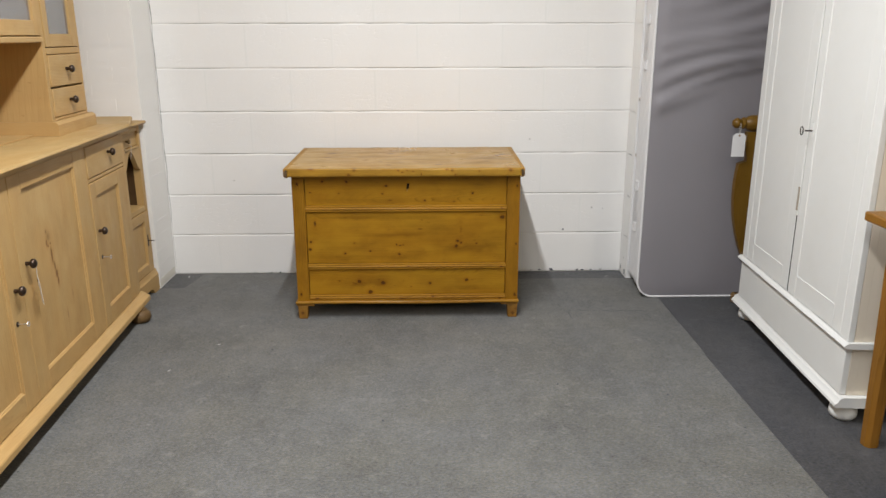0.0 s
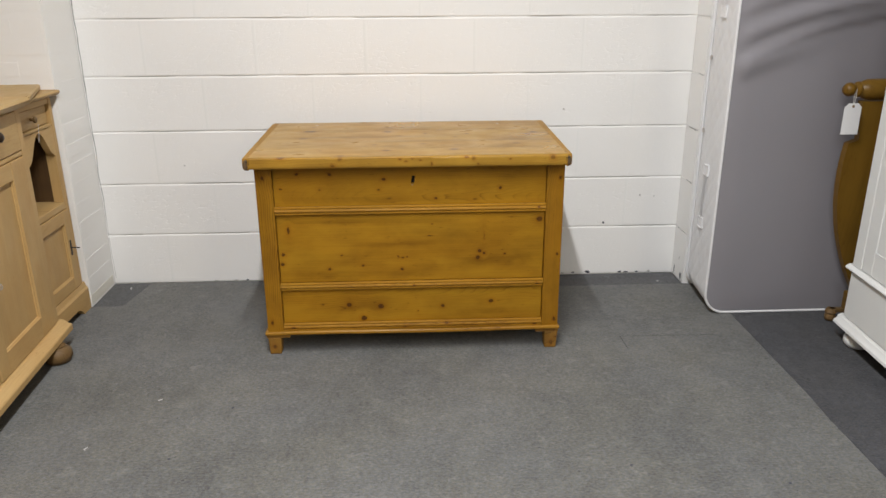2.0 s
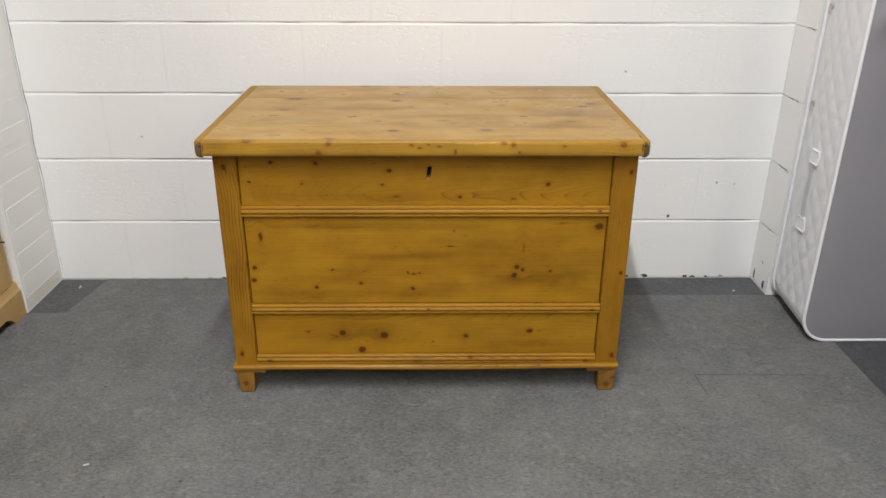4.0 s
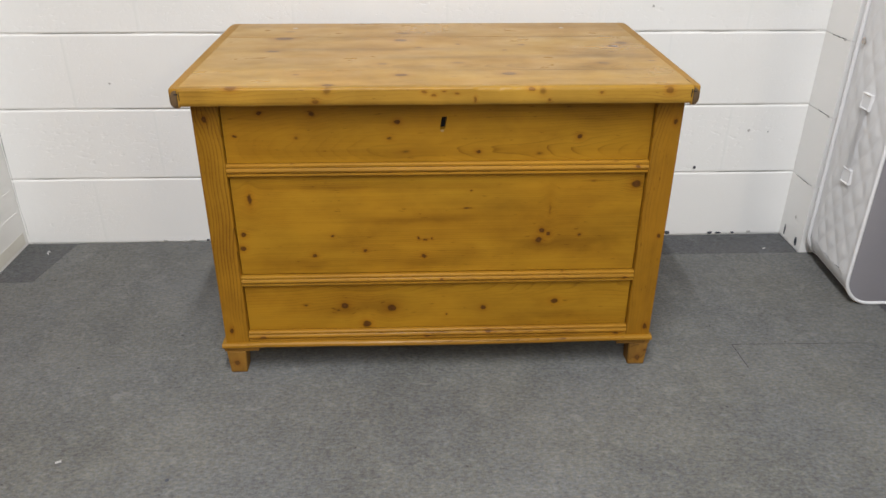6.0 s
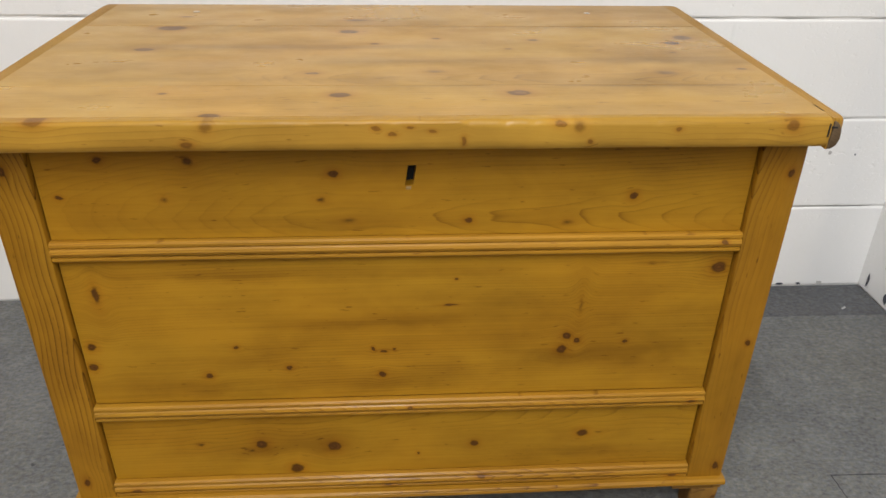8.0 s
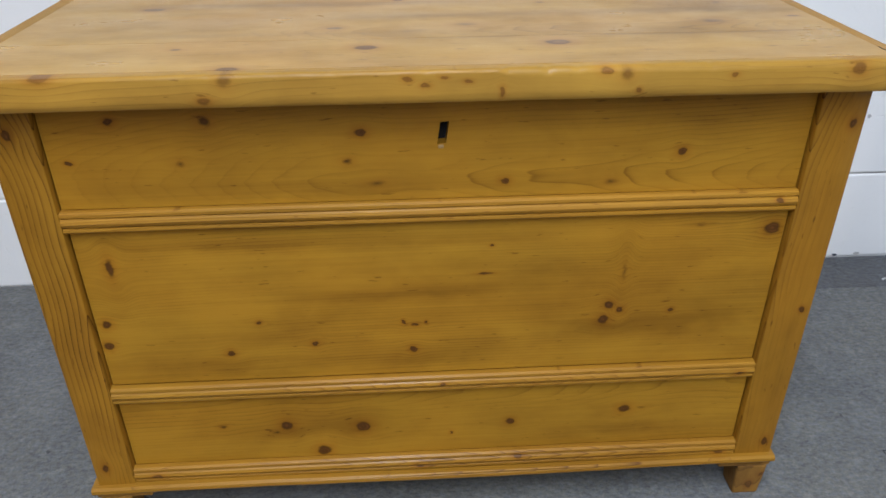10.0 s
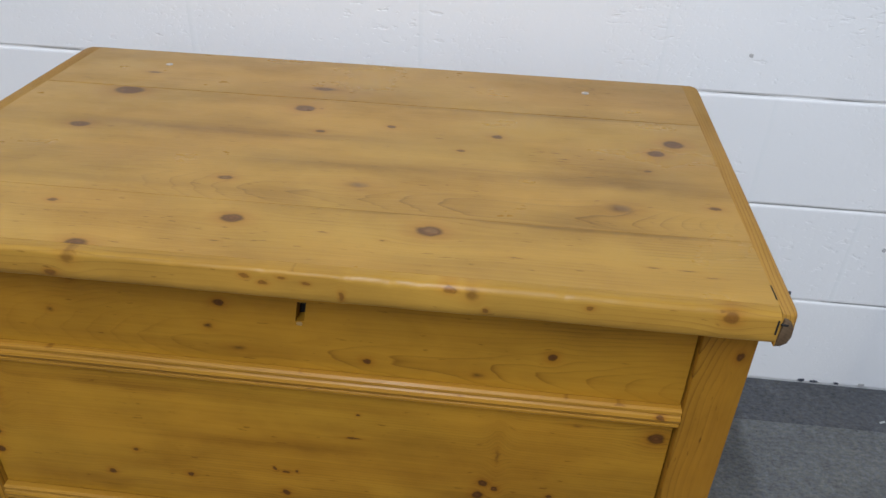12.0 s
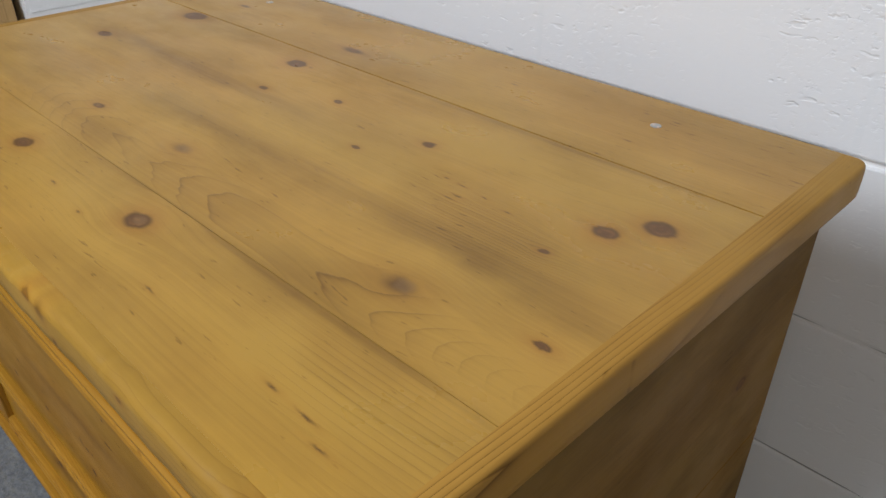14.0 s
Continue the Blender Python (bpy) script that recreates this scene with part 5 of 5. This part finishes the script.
def mattress_outline(step=0.008, inset=0.0):
    x0, x1, z0, z1, r = MX0 + inset, MX1 - inset, 0.004 + inset, MTOP - inset, MR - inset * 0.5
    pts = []
    for cx, cz, a0 in ((x0 + r, z0 + r, 180), (x1 - r, z0 + r, 270), (x1 - r, z1 - r, 0), (x0 + r, z1 - r, 90)):
        for k in range(10):
            a = radians(a0 + 90 * k / 9)
            pts.append(Vector((cx + r * math.cos(a), 0, cz + r * math.sin(a))))
    fine = []
    for a, b in zip(pts, pts[1:] + pts[:1]):
        n = max(1, int((b - a).length / step))
        fine += [a.lerp(b, i / n) for i in range(n)]
    return fine


line = mattress_outline()
count, length, rows = len(line), 0.0, []
for k in range(count + 1):
    p, before, after = line[k % count], line[(k - 1) % count], line[(k + 1) % count]
    way = (after - before).normalized()
    out = Vector((way.z, 0, -way.x))
    row = []
    for j in range(37):
        f = j / 36
        y = MY0 + 0.006 + (MY1 - MY0 - 0.012) * f
        s = length / 0.088
        g = (y - MY0) / 0.072
        quilt = min(abs(math.sin(math.pi * (s + g) / 1.0)), abs(math.sin(math.pi * (s - g) / 1.0)))
        puff = 0.0055 * (quilt ** 0.6) * min(1.0, f * 8, (1 - f) * 8) + 0.007 * math.sin(math.pi * f) - 0.006
        if p.z < 0.06:
            puff = min(puff, 0.0) * p.z / 0.06
        row.append((p.x + out.x * puff + lean(y), y, p.z + out.z * puff))
    rows.append(row)
    length += (line[(k + 1) % count] - p).length
part("border", grid_sheet(rows), QUILT_WHITE, mattress, "white diamond-quilted border", smooth=180)


def cover_sheet(y, swell, folds):
    rows = []
    for i in range(91):
        fz = i / 90
        z = 0.006 + (MTOP - 0.008) * fz
        d = min(z - 0.004, MTOP - z)
        cut = MR - math.sqrt(max(0.0, MR * MR - (MR - d) ** 2)) if d < MR else 0.0
        row = []
        for j in range(61):
            x = MX0 + cut + (MX1 - MX0 - 2 * cut) * j / 60
            e = min(x - MX0, MX1 - x, z, MTOP - z)
            depth = swell * min(1.0, e / 0.06) ** 0.6
            if folds:
                t = z - 0.34 * (x - MX0) - 0.94
                wave = math.exp(-((t - 0.02) / 0.035) ** 2) * 0.022 * math.exp(-((x - MX0) / 0.25) ** 2)
                for c, w, a in ((0.03, 0.014, 0.012), (0.10, 0.030, 0.020), (0.19, 0.026, 0.018), (0.27, 0.036, 0.020), (0.37, 0.036, 0.011), (0.47, 0.045, 0.012), (0.60, 0.055, 0.012)):
                    bend = c + 0.04 * math.sin(5.0 * (x - MX0) + 7 * c)
                    wave += 1.7 * a * math.exp(-((t - bend) / w) ** 2) * (0.35 + 0.65 * min(1.0, (x - MX0) / 0.3))
                depth += wave * min(1.0, e / 0.05)
                depth += 0.003 * noise.noise(Vector((x * 4, z * 4, 1.0))) * min(1.0, e / 0.05)
            row.append((x + lean(y), y - depth if folds else y + depth, z))
        rows.append(row)
    return grid_sheet(rows, flip=not folds)


part("base_fabric", cover_sheet(MY0 + 0.004, 0.006, True), GREY_FABRIC, mattress, "grey creased non-slip fabric", smooth=180)
part("back_fabric", cover_sheet(MY1 - 0.004, 0.008, False), QUILT_WHITE, mattress, smooth=180)
for y in (MY0 + 0.003, MY1 - 0.003):
    part("piping", tube([(p.x + lean(y), y, max(p.z, 0.0055)) for p in mattress_outline(0.03, 0.001)], 0.0055, 8, True), PIPING_WHITE, mattress, "white piped edge", smooth=60)
for z0, z1 in ((0.345, 0.560), (1.16, 1.375)):
    y = 4.225
    hx = MX0 + lean(y)
    prof = []
    for k in range(13):
        f = k / 12
        prof.append((hx - 0.008 - 0.006 * math.sin(math.pi * f) ** 0.5, z0 + (z1 - z0) * f))
    strap = grid_sheet([[(x, y - 0.010, z) for x, z in prof], [(x, y + 0.010, z) for x, z in prof]])
    bmesh.ops.solidify(strap, geom=list(strap.faces), thickness=0.003)
    handle_part = part("handle", strap, PIPING_WHITE, mattress, "white fabric carrying handle", smooth=40)
    for zc in (z0, z1):
        part("handle_patch", join(box(hx - 0.011, hx - 0.001, y - 0.022, y + 0.022, zc - 0.022, zc + 0.022, 0.004),
                                  tube([(hx - 0.011, y - 0.020, zc - 0.020), (hx - 0.011, y + 0.020, zc - 0.020), (hx - 0.011, y + 0.020, zc + 0.020), (hx - 0.011, y - 0.020, zc + 0.020)], 0.003, 6, True)), PIPING_WHITE, handle_part)
for z in (0.70, 0.985):
    part("vent", lathe([(0.009, 0.0), (0.009, 0.003), (0.004, 0.0035)], (MX0 + lean(4.33) - 0.008, 4.33, z), "x", 12), STEEL, mattress, "small metal vent eyelet")

# ---- amber pine bed end leaning by the mattress ----
bed_end = thing("bed_headboard", (1.85, 4.00, 0.0), "amber pine bed headboard with turned finial, standing behind wardrobe", "headboard")
hb = bmesh.new()
edge = []
for k in range(61):
    z = 0.10 + 0.76 * k / 60
    bulge = min(1.66, 1.531 + 0.63 * (z - 0.585) ** 2)
    if z > 0.712:
        bulge = 1.566 + 0.010 * math.sqrt(max(0.0, 1 - ((z - 0.733) / 0.022) ** 2))
    edge.append((bulge, z))
fr, bk = [], []
for y, store in ((3.985, fr), (4.015, bk)):
    for x, z in edge:
        store.append((hb.verts.new((x, y, z)), hb.verts.new((2.35, y, z))))
for a, b in zip(range(60), range(1, 61)):
    hb.faces.new((fr[a][0], fr[a][1], fr[b][1], fr[b][0]))
    hb.faces.new((bk[a][0], bk[b][0], bk[b][1], bk[a][1]))
    hb.faces.new((fr[a][0], fr[b][0], bk[b][0], bk[a][0]))
    hb.faces.new((fr[a][1], bk[a][1], bk[b][1], fr[b][1]))
hb.faces.new((fr[0][0], bk[0][0], bk[0][1], fr[0][1]))
hb.faces.new((fr[60][0], fr[60][1], bk[60][1], bk[60][0]))
bmesh.ops.recalc_face_normals(hb, faces=list(hb.faces))
part("panel", hb, AMBER_WOOD, bed_end, "shaped pine board")
part("top_rail", lathe([(0.001, 1.496), (0.014, 1.498), (0.023, 1.508), (0.025, 1.520), (0.020, 1.532), (0.017, 1.537), (0.027, 1.543), (0.028, 1.549), (0.023, 1.555), (0.031, 1.566), (0.037, 1.585), (0.038, 2.36)], (0, 4.0, 0.900), "x", 24), AMBER_WOOD, bed_end, "turned top rail with finial", smooth=40)
for x in (1.645, 2.28):
    part("leg", box(x, x + 0.06, 3.980, 4.020, 0.0, 0.12, 0.004), AMBER_WOOD, bed_end)
part("runner", box(1.590, 1.644, 3.988, 4.012, 0.037, 0.052, 0.003), BUN_WOOD, bed_end, "short dark bar that carries the foot")
price_tag("price_tag", (1.516, 3.955, 0.908), 0.062, 0.110, -90, 0.0, "large white card price tag hanging on headboard")
part("foot", lathe([(0.010, 0.0), (0.018, 0.005), (0.022, 0.018), (0.017, 0.030), (0.022, 0.037), (0.016, 0.052)], (1.596, 4.000, 0.0), "z", 16), BUN_WOOD, bed_end, "dark turned foot", smooth=50)

# ---- table whose corner shows beyond the wardrobe ----
table = thing("table", (1.80, 2.25, 0.0), "orange pine table with square legs beside the wardrobe", "table")
part("tabletop", box(1.394, 2.25, 1.80, 2.675, 0.752, 0.782, 0.006, 3), TABLE_WOOD, table)
for x in (1.470, 2.10):
    for y in (1.86, 2.598):
        leg = box(x, x + 0.068, y, y + 0.068, 0.0, 0.750)
        for v in leg.verts:
            if v.co.z < 0.1:
                v.co.x += 0.010 * (1 if v.co.x < x + 0.03 else -1)
                v.co.y += 0.010 * (1 if v.co.y < y + 0.03 else -1)
        bmesh.ops.bevel(leg, geom=[e for e in leg.edges if abs(e.verts[0].co.z - e.verts[1].co.z) > 0.3], offset=0.012, segments=1, affect="EDGES")
        part("leg", leg, TABLE_WOOD, table)
for x0, x1, y0, y1 in ((1.540, 2.098, 2.640, 2.662), (1.540, 2.098, 1.864, 1.886), (1.474, 1.496, 1.930, 2.596), (2.142, 2.164, 1.930, 2.596)):
    part("apron", box(x0, x1, y0, y1, 0.650, 0.750, 0.003), TABLE_WOOD, table)

# ---- masonry pieces: blocks of the back wall and the pier, bricks of the other pier ----
MESHES = {}


def slab_mesh(kind, w, h, depth, edge, mat, axis, soft=True, ends=1.0):
    """A block's outer skin with softened edges, seen from -y (axis y) or towards -x / +x (axis x)."""
    key = (kind, round(w, 3), round(h, 3), axis)
    if key not in MESHES:
        bm = bmesh.new()
        tiers = [(0.0, depth), (0.0, edge), (edge * 0.35, edge * 0.30), (edge * 1.2, 0.0)]
        rings = []
        for inset, back in tiers:
            e = inset * ends
            pts = [(e, inset), (w - e, inset), (w - e, h - inset), (e, h - inset)]
            if axis == "y":
                rings.append([bm.verts.new((a, back, b)) for a, b in pts])
            elif axis == "-x":
                rings.append([bm.verts.new((back, w - a, b)) for a, b in pts])
            else:
                rings.append([bm.verts.new((-back, a, b)) for a, b in pts])
        for low, high in zip(rings, rings[1:]):
            for k in range(4):
                n = (k + 1) % 4
                bm.faces.new((low[k], low[n], high[n], high[k]))
        bm.faces.new(rings[-1])
        mesh = bpy.data.meshes.new(kind)
        bm.to_mesh(mesh)
        bm.free()
        mesh.materials.append(mat)
        if soft:
            mesh.shade_smooth()
        MESHES[key] = mesh
    return MESHES[key]


def piece(name, mesh, parent, at):
    ob = new(name, mesh)
    ob.parent = parent
    ob.location = Vector(at) - parent.location
    return ob


rng = random.Random(7)
# back wall, half bond, courses of 0.2268 with 5 mm joints
for c in range(13):
    z0 = 0.0 if c == 0 else c * COURSE + 0.0028
    h = min((c + 1) * COURSE - 0.0028, CEILING) - z0
    phase = 0.231 if c % 2 == 0 else 0.007
    cuts = [LEFT + 0.001] + [x for x in [phase + 0.45 * k for k in range(-5, 5)] if LEFT + 0.05 < x < RIGHT - 0.05] + [RIGHT - 0.001]
    for a, b in zip(cuts, cuts[1:]):
        mesh = slab_mesh("block", b - a, h, 0.03, 0.0032, WALL_PAINT, "y", False, 0.0)
        piece("block", mesh, wall_north, (a, BACK + rng.uniform(-0.0002, 0.0002), z0))
    for x in cuts[1:-1]:
        key = ("perpend", round(h, 3))
        if key not in MESHES:
            seam = grid_sheet([[(px, py, z) for px, py in ((-0.011, 0.0004), (-0.006, -0.00015), (0.0, -0.0003), (0.006, -0.0001), (0.010, 0.0004))] for z in (0.004, h - 0.004)])
            MESHES[key] = bpy.data.meshes.new("mortar")
            seam.to_mesh(MESHES[key])
            seam.free()
            MESHES[key].materials.append(MORTAR_PAINT)
            MESHES[key].shade_smooth()
        piece("mortar", MESHES[key], wall_north, (x, BACK, z0))
    if BACK - BLOCK_PIER > 0.1:
        mesh = slab_mesh("block", BACK - BLOCK_PIER + 0.002, COURSE - 0.0016, 0.03, 0.0012, WALL_PAINT, "-x", False, 0.02)
        piece("block", mesh, wall_pier, (RIGHT + rng.uniform(-0.0004, 0.0004), BLOCK_PIER, c * COURSE + 0.0008))
    for a in (1.1845, 1.6345, 2.0845):
        mesh = slab_mesh("block", 0.4475, h, 0.03, 0.0022, WALL_PAINT, "y", False, 0.03)
        piece("block", mesh, wall_pier, (a, BLOCK_PIER + rng.uniform(-0.001, 0.001), z0))

# brick pier: 79 mm courses, worn bricks under thick paint; the corner ones show their ends too
def soft_brick(kind, w, d, h, mat, seed, roll=0.011):
    """A brick whose front edges are rolled over by many coats of paint; d is its depth behind the front."""
    bm = bmesh.new()
    add_box(bm, 0.0, w, 0.0, d, 0.0, h)
    bmesh.ops.bevel(bm, geom=[e for e in bm.edges if e.verts[0].co.y + e.verts[1].co.y < d or (e.verts[0].co.x + e.verts[1].co.x) > 1.9 * w], offset=roll, segments=3, affect="EDGES")
    for v in bm.verts:
        n = Vector((v.co.x * 9 + seed, v.co.z * 14, v.co.y * 9))
        v.co.z += 0.0022 * noise.noise(n)
        v.co.x += 0.0006 * noise.noise(n + Vector((5, 3, 1)))
        v.co.y += 0.0004 * noise.noise(n + Vector((1, 7, 2)))
    mesh = bpy.data.meshes.new(kind)
    bm.to_mesh(mesh)
    bm.free()
    mesh.materials.append(mat)
    return mesh


BRICKS = [soft_brick("brick", 0.216, 0.035, 0.0745, BRICK_PAINT, 3.7 * k) for k in range(4)]
QUOINS = [soft_brick("brick", w, BACK - PIER_FACE - 0.004, 0.0745, BRICK_PAINT, 2.3 * k) for k, w in enumerate((0.1025, 0.215, 0.1035, 0.2135, 0.102, 0.216))]
FOOT_QUOIN = soft_brick("brick", 0.1035, BACK - PIER_FACE - 0.004, 0.052, BRICK_DIRTY, 31.0, roll=0.006)
FOOT_BRICK = soft_brick("brick", 0.216, 0.035, 0.052, BRICK_DIRTY, 33.0, roll=0.006)
for c in range(24):
    z0 = max(0.002, c * 0.0790 - 0.0198)
    mesh = QUOINS[rng.choice((0, 2, 4)) + c % 2] if c else FOOT_QUOIN
    w = max(v.co.x for v in mesh.vertices)
    out = rng.uniform(0.0, 0.0006)
    piece("brick", mesh, wall_brick, (LEFT - w + out, PIER_FACE + rng.uniform(-0.0003, 0.0004) - (0.0 if c else 0.004), z0))
    x1 = LEFT - w - 0.0085
    while x1 > -1.90:
        piece("brick", rng.choice(BRICKS) if c else FOOT_BRICK, wall_brick, (x1 - 0.216, PIER_FACE + rng.uniform(-0.0003, 0.0004), z0 + rng.uniform(-0.001, 0.001)))
        x1 -= 0.2245

# dark slivers for cracks and painted shadow lines in the bed joints
for c in range(1, 8):
    strips, x = [], LEFT + rng.uniform(0.0, 0.2)
    while x < RIGHT - 0.1:
        run = min(rng.uniform(0.10, 0.55), RIGHT - 0.02 - x)
        steps = max(3, int(run / 0.02))
        low, high = [], []
        for k in range(steps + 1):
            px = x + run * k / steps
            taper = min(1.0, k / 2, (steps - k) / 2)
            mid_z = c * COURSE + 0.0012 + 0.0008 * noise.noise(Vector((px * 14, c * 3.1, 0.0)))
            half = taper * ((0.0011 if c == 1 and px > 0.45 else 0.0007) + 0.0006 * noise.noise(Vector((px * 22, c * 1.7, 5.0))))
            low.append((px, BACK + 0.0026, mid_z - half)), high.append((px, BACK + 0.0026, mid_z + half))
        strips.append(grid_sheet([low, high]))
        x += run + rng.uniform(0.02, 0.30)
    part("joint_gap", join(*strips), JOINT_CRACK_SHADE, wall_north, "dark crack and painted shadow line in the bed joint")

strips = []
for c, y0, y1 in ((1, 4.425, 4.535), (2, 4.418, 4.500), (3, 4.430, 4.520), (4, 4.415, 4.470)):
    low, high = [], []
    for k in range(13):
        y = y0 + (y1 - y0) * k / 12
        mid_z = c * COURSE + 0.004 * noise.noise(Vector((y * 45, c * 2.3, 0.0)))
        half = min(1.0, k / 2, (12 - k) / 2) * max(0.0002, 0.0009 + 0.0022 * noise.noise(Vector((y * 60, c * 1.1, 7.0))))
        low.append((RIGHT - 0.0012, y, mid_z - half)), high.append((RIGHT - 0.0012, y, mid_z + half))
    strips.append(grid_sheet([low, high]))
part("joint_gap", join(*strips), CRACK, wall_pier, "dark ragged gap in the joints by the corner")

# crack down the corner, chips along the foot of the wall
low, high = [], []
for k in range(90):
    z = 0.02 + 1.60 * k / 89
    wob = 0.006 * noise.noise(Vector((z * 9, 0.0, 3.0)))
    half = max(0.0004 if z > 0.3 else 0.0, (0.0006 if z > 0.52 else -0.0002) + 0.0018 * noise.noise(Vector((z * 13, 4.0, 0.0))))
    low.append((LEFT + 0.0065 + wob - half, BACK - 0.0022 - half * 0.5, z)), high.append((LEFT + 0.0068 + wob + half, BACK - 0.0018, z))
part("crack", grid_sheet([low, high]), CRACK, wall_north, "thin dark crack down the corner")


def chip(parent, at, width, height, facing, mat, seed):
    """An irregular flake of missing paint, 0.5 mm proud so that it shows."""
    bm = bmesh.new()
    vs = []
    for k in range(9):
        a = 2 * math.pi * k / 9
        r = 0.6 + 0.4 * abs(noise.noise(Vector((k * 1.7, seed, 0.5)))) * 2
        p, q = width / 2 * r * math.cos(a), height / 2 * r * math.sin(a)
        vs.append(bm.verts.new((at[0] + p, at[1], at[2] + q) if facing == "y" else (at[0], at[1] + p, at[2] + q)))
    bm.faces.new(vs if facing == "y" else vs)
    bm.normal_update()
    bmesh.ops.solidify(bm, geom=list(bm.faces), thickness=0.0006)
    part("paint_chip", bm, mat, parent)


PALE_CHIP = material("dirty_chip", 0.9, 0, (0.48, 0.46, 0.43))[0]
for k, (x, z, w, h, m) in enumerate(((0.757, 0.010, 0.030, 0.016, SOOT), (0.905, 0.007, 0.020, 0.012, SOOT), (0.935, 0.006, 0.026, 0.010, SOOT), (0.985, 0.006, 0.015, 0.010, SOOT),
                                     (1.040, 0.008, 0.020, 0.010, PALE_CHIP), (0.690, 0.008, 0.016, 0.012, SOOT), (0.640, 0.006, 0.022, 0.008, PALE_CHIP), (0.972, 0.371, 0.012, 0.012, PALE_CHIP),
                                     (0.815, 0.246, 0.011, 0.014, SOOT), (1.035, 0.365, 0.005, 0.006, SOOT), (0.612, 0.755, 0.010, 0.010, PALE_CHIP), (-1.010, 0.535, 0.010, 0.007, PALE_CHIP),
                                     (-0.842, 0.004, 0.030, 0.008, PALE_CHIP), (-0.790, 0.005, 0.014, 0.010, SOOT), (-0.930, 0.004, 0.022, 0.007, PALE_CHIP))):
    chip(wall_north, (x, BACK - 0.0018, z), w, h, "y", m, k * 1.3)
for k, (y, z, w, h) in enumerate(((4.440, 0.028, 0.020, 0.040), (4.470, 0.10, 0.008, 0.016), (4.430, 0.455, 0.022, 0.010), (4.440, 0.68, 0.016, 0.010), (4.52, 0.03, 0.010, 0.05))):
    chip(wall_pier, (RIGHT - 0.0022, y, z), w, h, "x", SOOT if k in (0, 4) else PALE_CHIP, 20 + k * 1.9)
